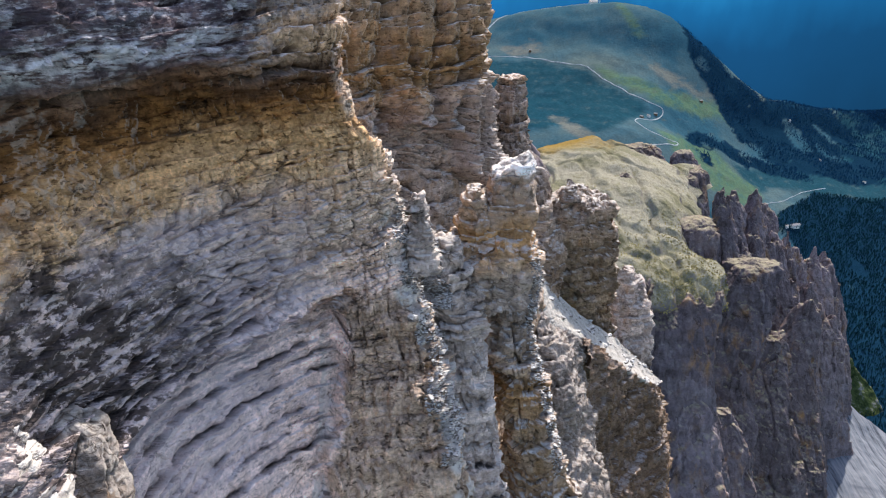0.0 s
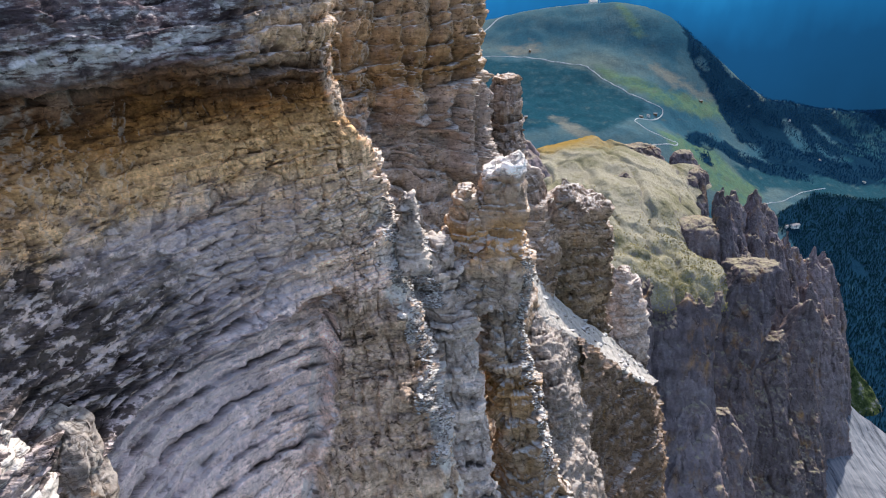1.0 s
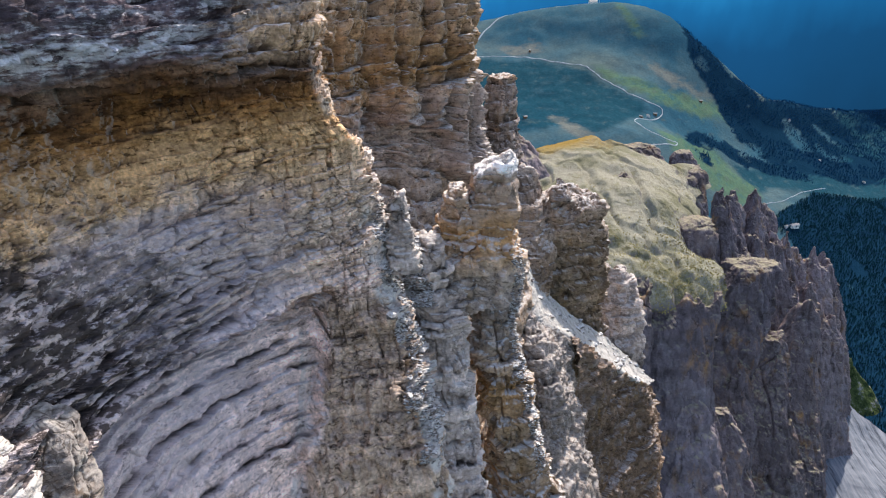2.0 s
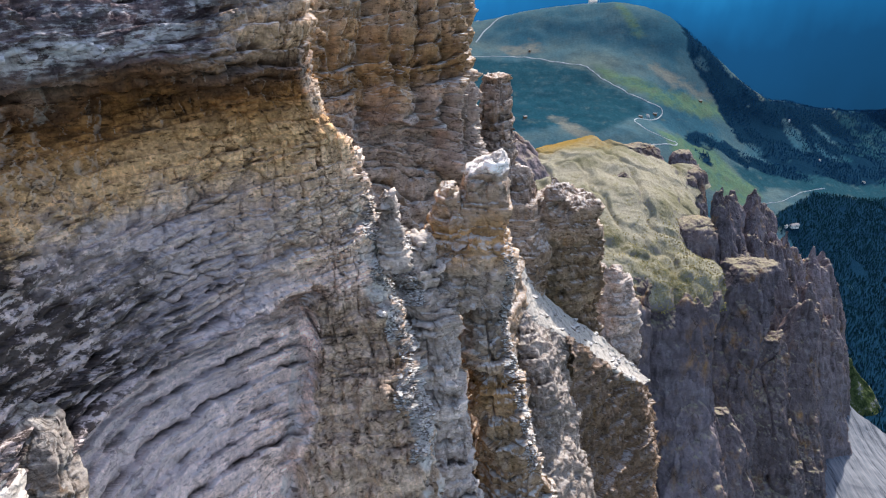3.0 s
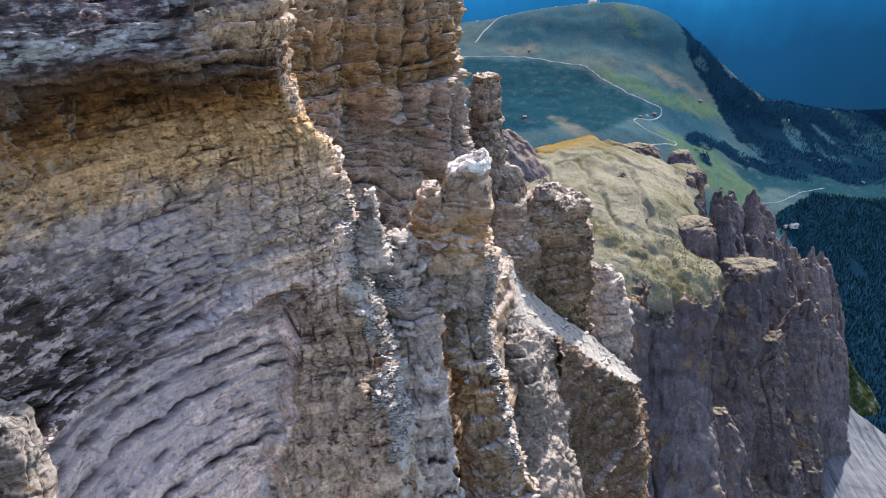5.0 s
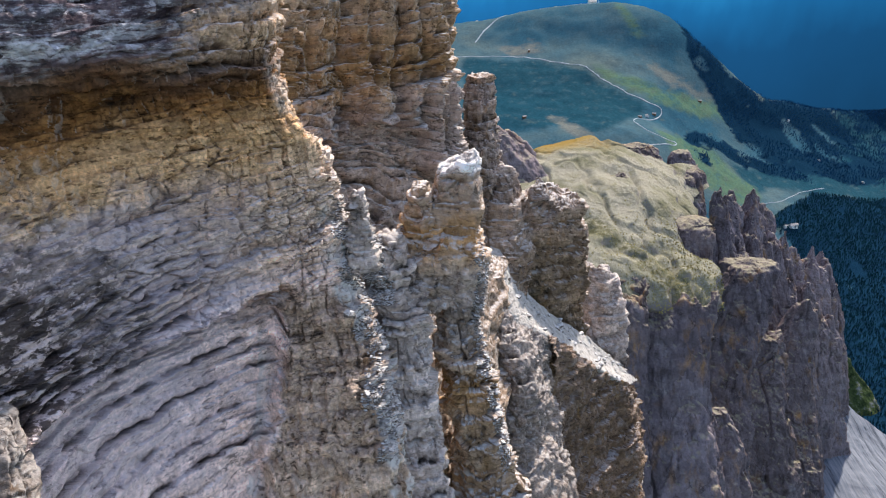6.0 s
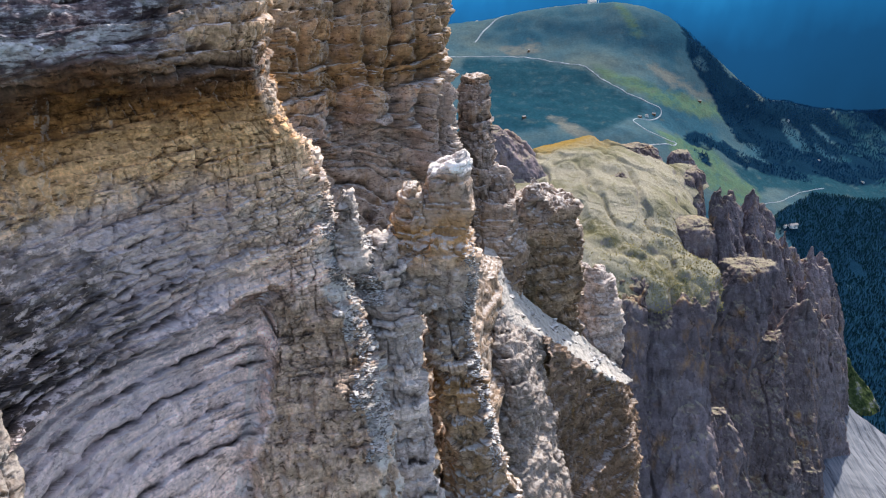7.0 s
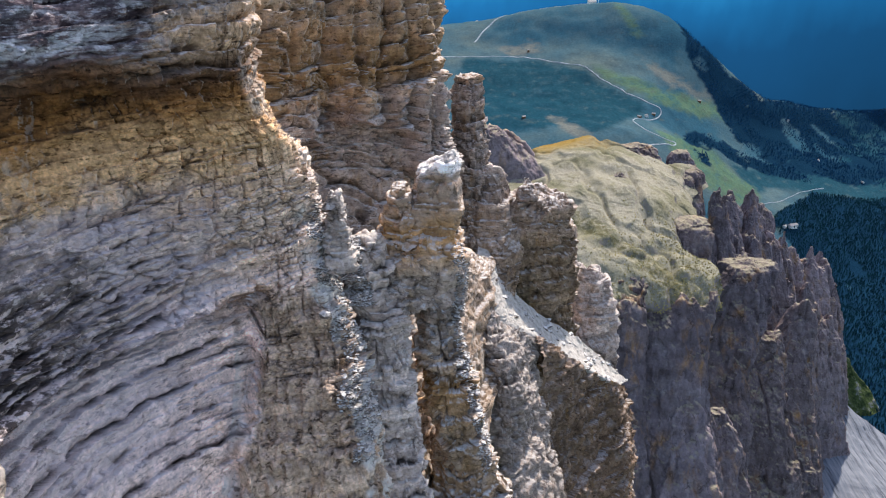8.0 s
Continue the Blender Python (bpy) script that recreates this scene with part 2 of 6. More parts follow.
def rock_material(name, bands, low, high, stain=(0.30, 0.17, 0.06), stain_amount=0.6, unit=1.0, dust=(0.70, 0.69, 0.67), dust_from=0.6, warp=2.0, dark=None, lay=(0.35, 0.35, 2.6), brown=None, fine_k=1.0, pit_k=1.0, warm=None, sunward_k=0.85, lay_k=1.0, crack_z=1.0, crevice_k=0.8):
    """Limestone: colour in beds by height, stains run down, block tones, pale dust on what faces up, whitened sunward
    faces, darkened crevices.
    """
    n = Nodes(name)
    p = n.position()
    sep = n.tree.nodes.new("ShaderNodeSeparateXYZ")
    n.link(p, sep.inputs[0])
    big = n.noise(p, 0.16 / unit, 4)
    z = n.math("ADD", sep.outputs["Z"], n.span(big, 0.3, 0.7, -warp, warp))
    if brown is not None:
        z = n.math("SUBTRACT", z, n.math("MULTIPLY", n.math("ADD", sep.outputs["X"], 7.0), 0.12))
    col = n.ramp(n.span(z, low, high), bands)
    crevice_dark = n.tree.nodes.new("ShaderNodeAttribute")
    crevice_dark.attribute_name = "crevice_dark"
    if brown is not None:
        recess_fac = n.math("MULTIPLY", n.math("MULTIPLY", crevice_dark.outputs["Fac"], n.span(n.noise(p, 1.1, 4), 0.3, 0.55, 0.4, 1.0)), 0.9)
        warm_end = n.math("MULTIPLY", n.span(n.math("ADD", sep.outputs["X"], n.span(n.noise(p, 0.5, 4), 0.3, 0.7, -2.0, 2.0)), -12.5, -10.0), n.span(sep.outputs["Z"], -6.5, -4.5))
        col = n.mix(n.math("MULTIPLY", warm_end, 0.8), col, (0.36, 0.28, 0.20))
        side = n.math("ADD", sep.outputs["X"], n.span(big, 0.3, 0.7, -1.2, 1.2))
        side = n.math("SUBTRACT", side, n.math("MULTIPLY", n.math("MINIMUM", n.math("ADD", sep.outputs["Z"], 25.5), 0.0), 0.12))
        side = n.math("MULTIPLY", n.span(side, brown[0] - 0.3, brown[0] + 0.3), n.span(sep.outputs["Z"], brown[1] + 1.0, brown[1] - 0.5))
        col = n.mix(side, col, (0.43, 0.375, 0.335))
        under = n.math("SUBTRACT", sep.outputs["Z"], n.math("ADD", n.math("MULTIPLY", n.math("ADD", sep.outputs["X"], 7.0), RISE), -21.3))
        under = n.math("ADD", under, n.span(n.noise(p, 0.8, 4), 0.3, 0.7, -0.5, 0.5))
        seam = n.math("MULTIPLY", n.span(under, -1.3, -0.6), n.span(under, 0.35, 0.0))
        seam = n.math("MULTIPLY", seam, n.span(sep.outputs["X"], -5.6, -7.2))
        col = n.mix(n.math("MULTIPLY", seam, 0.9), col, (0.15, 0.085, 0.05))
        sill = n.math("MULTIPLY", n.math("MULTIPLY", n.span(under, 0.25, 0.5), n.span(under, 1.5, 1.2)), n.span(sep.outputs["X"], -6.0, -8.0))
        sill = n.math("MULTIPLY", sill, n.span(n.noise(n.scaled(p, 0.7, 0.7, 2.6), 1.0, 4, 0.65), 0.42, 0.55))
        col = n.mix(n.math("MULTIPLY", sill, 0.7), col, (0.66, 0.60, 0.63))
    tone = n.tree.nodes.new("ShaderNodeAttribute")
    tone.attribute_name = "tone"
    col = n.mix(1.0, col, n.ramp(tone.outputs["Fac"], [(0.0, (0.30, 0.285, 0.28)), (0.5, (1.0, 0.99, 0.98)), (1.0, (1.8, 1.77, 1.75))]), "MULTIPLY")
    beds = n.noise(n.scaled(p, lay[0] / unit, lay[1] / unit, lay[2] / unit), 1.0, 5, 0.65)
    col = n.mix(lay_k, col, n.ramp(beds, [(0.3, (0.72, 0.71, 0.70)), (0.5, (1.0, 1.0, 1.0)), (0.7, (1.26, 1.25, 1.24))]), "MULTIPLY")
    runs = n.noise(n.scaled(p, 0.9 / unit, 0.9 / unit, 0.10 / unit), 1.0, 5, 0.6)
    where = n.noise(p, 0.22 / unit, 3)
    fac = n.math("MULTIPLY", n.span(runs, 0.5, 0.68), n.span(where, 0.45, 0.62))
    col = n.mix(n.math("MULTIPLY", fac, stain_amount), col, stain)
    grey = n.span(n.noise(p, 0.55 / unit, 5, 0.65), 0.52, 0.72)
    if brown is not None:
        clean = n.span(n.math("ADD", z, n.span(n.noise(p, 0.5, 4), 0.3, 0.7, -1.5, 1.5)), -10.5, -14.5)
        grey = n.math("MULTIPLY", n.math("MULTIPLY", grey, clean), n.math("SUBTRACT", 1.0, side))
    col = n.mix(n.math("MULTIPLY", grey, 0.45), col, (0.34, 0.33, 0.345))
    drip = n.noise(n.scaled(p, 2.6 / unit, 2.6 / unit, 0.45 / unit), 1.0, 4, 0.65)
    col = n.mix(1.0, col, n.ramp(drip, [(0.32, (0.85, 0.845, 0.84)), (0.5, (1.0, 1.0, 1.0)), (0.68, (1.12, 1.12, 1.12))]), "MULTIPLY")
    fine = n.noise(p, 4.5 / unit, 4, 0.6)
    col = n.mix(fine_k, col, n.ramp(fine, [(0.3, (0.66, 0.65, 0.645)), (0.5, (1.0, 1.0, 1.0)), (0.7, (1.36, 1.35, 1.34))]), "MULTIPLY")
    patch = n.noise(n.scaled(p, 0.8 / unit, 0.8 / unit, 1.1 / unit), 1.0, 3, 0.6)
    col = n.mix(1.0, col, n.ramp(patch, [(0.32, (0.84, 0.825, 0.815)), (0.5, (1.0, 1.0, 1.0)), (0.68, (1.15, 1.15, 1.16))]), "MULTIPLY")
    if warm is not None:
        col = n.mix(1.0, col, warm, "MULTIPLY")
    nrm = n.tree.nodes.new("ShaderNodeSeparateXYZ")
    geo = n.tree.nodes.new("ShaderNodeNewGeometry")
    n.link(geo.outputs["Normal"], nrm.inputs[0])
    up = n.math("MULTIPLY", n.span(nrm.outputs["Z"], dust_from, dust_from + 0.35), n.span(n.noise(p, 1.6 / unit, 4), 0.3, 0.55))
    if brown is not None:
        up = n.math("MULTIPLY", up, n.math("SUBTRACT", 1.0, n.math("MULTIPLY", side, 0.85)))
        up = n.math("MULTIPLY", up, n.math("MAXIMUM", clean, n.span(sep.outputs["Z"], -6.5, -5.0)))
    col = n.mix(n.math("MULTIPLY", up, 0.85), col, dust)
    # Faces on the sun's side are whitened, so lit rims are painted in.
    sunward = n.math("MULTIPLY", n.span(n.math("ADD", n.math("MULTIPLY", nrm.outputs["X"], 0.72), n.math("MULTIPLY", nrm.outputs["Y"], 0.69)), 0.3, 0.6), n.span(n.noise(p, 0.9 / unit, 4), 0.34, 0.5))
    col = n.mix(n.math("MULTIPLY", sunward, sunward_k), col, (0.52, 0.48, 0.43))
    # The crest colour is rubble white and also paints the rim's sunlit look.
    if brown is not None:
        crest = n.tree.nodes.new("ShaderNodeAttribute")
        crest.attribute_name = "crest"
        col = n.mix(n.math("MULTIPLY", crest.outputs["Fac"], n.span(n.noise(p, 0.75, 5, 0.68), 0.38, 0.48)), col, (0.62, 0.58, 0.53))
    bent = n.tree.nodes.new("ShaderNodeVectorMath")
    bent.operation = "MULTIPLY_ADD"
    wob = n.tree.nodes.new("ShaderNodeTexNoise")
    wob.inputs["Scale"].default_value = 1.3 / unit
    wob.inputs["Detail"].default_value = 4
    n.link(p, wob.inputs["Vector"])
    n.link(wob.outputs["Color"], bent.inputs[0])
    bent.inputs[1].default_value = (1.1 * unit, 1.1 * unit, 0.5 * unit)
    n.link(p, bent.inputs[2])
    crack = None
    for size, squash, low_w in ((0.32, 2.6, 0.035), (0.9, 3.0, 0.045)):
        v = n.tree.nodes.new("ShaderNodeTexVoronoi")
        v.feature = "DISTANCE_TO_EDGE"
        v.inputs["Scale"].default_value = size / unit
        n.link(n.scaled(bent.outputs[0], 1, 1, squash * crack_z), v.inputs["Vector"])
        one = n.span(v.outputs["Distance"], 0.0, low_w)
        gate = n.span(n.noise(p, 0.7 * size / unit, 3), 0.54, 0.64)
        one = n.math("MAXIMUM", one, n.math("SUBTRACT", 1.0, gate))
        crack = one if crack is None else n.math("MULTIPLY", crack, one)
    col = n.mix(crack, n.mix(1.0, col, (0.48, 0.46, 0.45), "MULTIPLY"), col)
    # Pits and holes are bump and colour only; their darkness is painted.
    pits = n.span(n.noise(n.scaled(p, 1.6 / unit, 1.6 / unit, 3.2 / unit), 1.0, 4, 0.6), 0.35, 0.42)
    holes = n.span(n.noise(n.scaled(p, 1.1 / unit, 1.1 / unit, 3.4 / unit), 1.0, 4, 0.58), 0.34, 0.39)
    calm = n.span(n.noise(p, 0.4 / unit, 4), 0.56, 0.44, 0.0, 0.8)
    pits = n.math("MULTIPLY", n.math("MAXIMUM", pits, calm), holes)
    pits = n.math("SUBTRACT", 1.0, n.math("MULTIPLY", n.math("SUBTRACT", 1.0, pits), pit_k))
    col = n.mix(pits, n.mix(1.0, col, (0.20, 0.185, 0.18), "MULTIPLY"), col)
    # Crevices are darkened by colour: brown soil with their shade painted in.
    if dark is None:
        crevice_fac = n.math("MULTIPLY", n.math("MULTIPLY", crevice_dark.outputs["Fac"], n.span(n.noise(p, 0.8 / unit, 4), 0.32, 0.55, 0.25, 1.0)), crevice_k)
        col = n.mix(crevice_fac, col, (0.062, 0.047, 0.038))
    if dark is not None:
        far_off = n.tree.nodes.new("ShaderNodeVectorMath")
        far_off.operation = "DISTANCE"
        n.link(p, far_off.inputs[0])
        far_off.inputs[1].default_value = dark[:3]
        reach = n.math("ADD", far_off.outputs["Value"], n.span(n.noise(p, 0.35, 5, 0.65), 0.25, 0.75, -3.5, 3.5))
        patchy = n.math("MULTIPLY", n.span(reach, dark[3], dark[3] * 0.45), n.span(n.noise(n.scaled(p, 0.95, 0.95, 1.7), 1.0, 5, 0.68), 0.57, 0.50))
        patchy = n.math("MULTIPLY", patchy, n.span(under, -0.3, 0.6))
        leaf = n.noise(n.scaled(p, 0.55, 0.55, 2.6), 1.0, 5, 0.7)
        lilac = n.math("MULTIPLY", n.span(reach, dark[3] * 1.9, dark[3] * 1.2), n.span(n.math("ADD", sep.outputs["Z"], n.math("ADD", n.math("MULTIPLY", sep.outputs["X"], -0.12), n.span(n.noise(p, 0.5, 4), 0.3, 0.7, -1.2, 1.2))), -10.2, -11.8))
        col = n.mix(n.math("MULTIPLY", lilac, 0.55), col, (0.52, 0.465, 0.50))
        pale_fac = n.math("MULTIPLY", n.span(reach, dark[3] * 1.4, dark[3] * 0.7), n.span(leaf, 0.50, 0.57))
        pale_fac = n.math("MULTIPLY", pale_fac, n.span(sep.outputs["Z"], -12.0, -14.0))
        col = n.mix(n.math("MULTIPLY", pale_fac, 0.7), col, (0.52, 0.46, 0.455))
        # Ledge recesses go dark brown, soil and painted shade together.
        col = n.mix(recess_fac, col, (0.075, 0.055, 0.045))
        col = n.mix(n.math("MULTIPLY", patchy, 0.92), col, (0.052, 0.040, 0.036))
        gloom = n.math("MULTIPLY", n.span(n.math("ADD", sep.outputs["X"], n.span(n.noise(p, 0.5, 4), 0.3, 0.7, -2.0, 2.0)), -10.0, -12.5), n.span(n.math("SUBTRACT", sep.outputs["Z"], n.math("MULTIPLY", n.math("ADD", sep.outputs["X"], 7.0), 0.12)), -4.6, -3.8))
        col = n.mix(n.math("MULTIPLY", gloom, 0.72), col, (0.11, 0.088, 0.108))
        # band whitens one high ledge, painting the sun that falls on it.
        band = n.math("SUBTRACT", sep.outputs["Z"], n.math("ADD", n.math("MULTIPLY", n.math("ADD", sep.outputs["X"], 7.0), 0.13), -2.8))
        band = n.math("ADD", band, n.span(n.noise(p, 0.9, 4), 0.3, 0.7, -0.45, 0.45))
        band = n.math("MULTIPLY", n.math("MULTIPLY", n.span(band, -0.75, -0.35), n.span(band, 0.6, 0.25)), n.span(sep.outputs["X"], -11.5, -13.5))
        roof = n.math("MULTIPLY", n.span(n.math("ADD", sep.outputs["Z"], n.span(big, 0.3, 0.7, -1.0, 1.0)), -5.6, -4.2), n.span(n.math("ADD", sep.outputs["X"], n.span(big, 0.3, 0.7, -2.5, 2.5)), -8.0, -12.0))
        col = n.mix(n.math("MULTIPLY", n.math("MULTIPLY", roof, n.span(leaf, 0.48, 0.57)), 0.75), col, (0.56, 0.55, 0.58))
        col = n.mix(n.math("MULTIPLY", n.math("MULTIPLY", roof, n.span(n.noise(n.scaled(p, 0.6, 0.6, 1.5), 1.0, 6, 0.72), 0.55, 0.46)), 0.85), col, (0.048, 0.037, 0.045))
        col = n.mix(n.math("MULTIPLY", n.math("MULTIPLY", band, n.span(leaf, 0.40, 0.50)), 0.85), col, (0.70, 0.69, 0.73))
    height = n.math("ADD", n.math("ADD", n.math("MULTIPLY", n.math("ADD", n.math("MULTIPLY", crack, 0.5), pits), 0.4), n.noise(p, 3.0 / unit, 4, 0.6)), n.math("MULTIPLY", n.noise(n.scaled(p, 1.2 / unit, 1.2 / unit, 5.0 / unit), 1.0, 3, 0.6), 0.7))
    return n.finish(col, 0.92, height, 0.75, 0.22 * unit)


RISE = 0.07        # how fast the main ledge of the cliff climbs to the east
cliff_rock = rock_material("cliff_rock", [
    (0.00, (0.62, 0.545, 0.55)), (0.14, (0.74, 0.66, 0.68)), (0.28, (0.80, 0.72, 0.765)), (0.385, (0.76, 0.685, 0.725)), (0.415, (0.54, 0.47, 0.455)),
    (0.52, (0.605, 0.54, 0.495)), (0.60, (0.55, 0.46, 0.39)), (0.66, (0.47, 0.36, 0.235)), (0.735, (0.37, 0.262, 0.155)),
    # The 0.81 stop paints the overhang's shadow into the rust-brown band.
    (0.78, (0.26, 0.15, 0.065)), (0.81, (0.105, 0.062, 0.038)), (0.84, (0.17, 0.115, 0.085)), (0.90, (0.27, 0.235, 0.235)), (1.00, (0.27, 0.235, 0.24))], -36, 1, stain_amount=0.55, warp=1.2, dark=(-16.6, 26.0, -18.2, 9.5), brown=(-6.9, -21.8), dust_from=0.56, dust=(0.72, 0.68, 0.68), sunward_k=0.4, pit_k=0.85, warm=(1.37, 1.15, 0.95))
tower_rock = rock_material("tower_rock", [
    (0.0, (0.30, 0.215, 0.145)), (0.25, (0.36, 0.27, 0.19)), (0.42, (0.34, 0.265, 0.20)), (0.55, (0.40, 0.335, 0.29)),
    (0.66, (0.45, 0.385, 0.345)), (0.74, (0.43, 0.355, 0.31)), (0.80, (0.39, 0.25, 0.125)), (0.86, (0.40, 0.265, 0.15)), (0.92, (0.46, 0.325, 0.21)), (1.0, (0.44, 0.33, 0.225))], -60, 0, stain_amount=0.75, sunward_k=0.5, dust_from=0.62, fine_k=0.5, pit_k=0.75, warm=(1.0, 0.93, 0.89))
white_rock = rock_material("white_rock", [(0.0, (0.58, 0.57, 0.56)), (1.0, (0.66, 0.65, 0.64))], -30, -15, stain_amount=0.2, pit_k=0.8, dust=(0.72, 0.71, 0.69), dust_from=0.35, warm=(1.1, 1.0, 0.92))
pin_rock = rock_material("pin_rock", [
    (0.0, (0.30, 0.205, 0.13)), (0.25, (0.37, 0.27, 0.185)), (0.40, (0.35, 0.21, 0.10)), (0.50, (0.37, 0.29, 0.22)), (0.60, (0.40, 0.33, 0.28)),
    # The last two stops whiten the cap to carry its sunlit look.
    (0.72, (0.40, 0.33, 0.275)), (0.82, (0.40, 0.24, 0.11)), (0.90, (0.36, 0.27, 0.20)), (0.955, (0.38, 0.30, 0.235)), (0.972, (0.62, 0.61, 0.60)), (1.0, (0.66, 0.65, 0.64))], -45, -15, stain_amount=0.6, warp=1.0, sunward_k=0.55, fine_k=0.5, pit_k=0.6, warm=(1.10, 1.05, 1.03))
spur_rock = rock_material("spur_rock", [
    (0.0, (0.175, 0.112, 0.072)), (0.5, (0.205, 0.138, 0.094)), (1.0, (0.22, 0.155, 0.112))], -80, -45, stain_amount=0.6, fine_k=0.5, pit_k=0.75, sunward_k=0.25, dust_from=0.8)
pale_rock = rock_material("pale_rock", [
    (0.0, (0.38, 0.34, 0.30)), (0.4, (0.46, 0.425, 0.41)), (0.7, (0.50, 0.475, 0.465)), (1.0, (0.46, 0.44, 0.42))], -75, -20, stain_amount=0.4, pit_k=0.5, fine_k=0.5, warm=(1.10, 0.95, 0.86), dust=(0.60, 0.57, 0.53))
slope_rock = rock_material("slope_rock", [
    (0.0, (0.24, 0.205, 0.17)), (0.4, (0.29, 0.262, 0.24)), (0.7, (0.33, 0.31, 0.29)), (1.0, (0.30, 0.28, 0.26))], -75, -20, stain_amount=0.4, pit_k=0.5, fine_k=0.5, warm=(1.0, 0.90, 0.84), dust=(0.46, 0.44, 0.41), sunward_k=0.5)
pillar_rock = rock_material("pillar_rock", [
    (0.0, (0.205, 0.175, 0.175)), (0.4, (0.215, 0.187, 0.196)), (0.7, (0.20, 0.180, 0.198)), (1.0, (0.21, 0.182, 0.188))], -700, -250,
    stain=(0.40, 0.235, 0.105), stain_amount=0.9, unit=11, fine_k=0.45, pit_k=0.1, sunward_k=0.12, dust_from=0.70, lay=(1.6, 1.6, 0.10), dust=(0.34, 0.31, 0.20), warp=20, warm=(0.72, 0.67, 0.675), lay_k=0.8, crack_z=0.12, crevice_k=0.12)


def grass_material():
    n = Nodes("dry_grass")
    p = n.position()
    a = n.noise(p, 0.012, 5, 0.6)
    b = n.noise(p, 0.11, 6, 0.7)
    c = n.noise(p, 0.9, 4, 0.7)
    col = n.ramp(a, [(0.3, (0.125, 0.118, 0.072)), (0.42, (0.188, 0.178, 0.126)), (0.54, (0.280, 0.262, 0.212)), (0.66, (0.24, 0.222, 0.168)), (0.75, (0.155, 0.145, 0.085))])
    col = n.mix(n.math("MULTIPLY", n.span(b, 0.53, 0.66), 0.55), col, (0.150, 0.140, 0.070))
    col = n.mix(1.0, col, n.ramp(c, [(0.3, (0.65, 0.65, 0.6)), (0.7, (1.3, 1.3, 1.25))]), "MULTIPLY")
    sep = n.tree.nodes.new("ShaderNodeVectorMath")
    sep.operation = "DISTANCE"
    n.link(p, sep.inputs[0])
    sep.inputs[1].default_value = (165, 998, -266)
    tan = n.span(n.math("ADD", sep.outputs["Value"], n.span(b, 0.3, 0.7, -25, 25)), 150, 75)
    col = n.mix(n.math("MULTIPLY", tan, 0.8), col, (0.22, 0.135, 0.02))
    sep2 = n.tree.nodes.new("ShaderNodeVectorMath")
    sep2.operation = "DISTANCE"
    n.link(p, sep2.inputs[0])
    sep2.inputs[1].default_value = (252, 580, -309)
    scrub = n.math("MULTIPLY", n.span(n.math("ADD", sep2.outputs["Value"], n.span(b, 0.3, 0.7, -30, 30)), 85, 40), n.span(n.noise(p, 0.22, 5, 0.7), 0.42, 0.58))
    col = n.mix(n.math("MULTIPLY", scrub, 0.5), col, (0.14, 0.13, 0.055))
    at = n.tree.nodes.new("ShaderNodeSeparateXYZ")
    n.link(p, at.inputs[0])
    # A diagonal of dark olive paints the shade on the shoulder's bank.
    bank_shade = n.math("SUBTRACT", at.outputs["X"], n.math("ADD", n.math("MULTIPLY", n.math("SUBTRACT", 690.0, at.outputs["Y"]), 1.1), 140.0))
    bank_shade = n.math("ADD", bank_shade, n.span(b, 0.3, 0.7, -22, 22))
    bank_shade = n.math("MULTIPLY", n.math("MULTIPLY", n.span(bank_shade, -34, -14), n.span(bank_shade, 16, 2)), n.span(at.outputs["Y"], 750, 700))
    col = n.mix(n.math("MULTIPLY", n.math("MULTIPLY", bank_shade, n.span(n.noise(p, 0.16, 5, 0.7), 0.36, 0.55)), 0.8), col, (0.085, 0.080, 0.035))
    nrm = n.tree.nodes.new("ShaderNodeSeparateXYZ")
    geo = n.tree.nodes.new("ShaderNodeNewGeometry")
    n.link(geo.outputs["Normal"], nrm.inputs[0])
    col = n.mix(n.span(nrm.outputs["Z"], 0.66, 0.42), col, (0.20, 0.175, 0.165))
    return n.finish(col, 0.95, n.math("ADD", b, n.math("MULTIPLY", c, 0.3)), 0.7, 3.0)


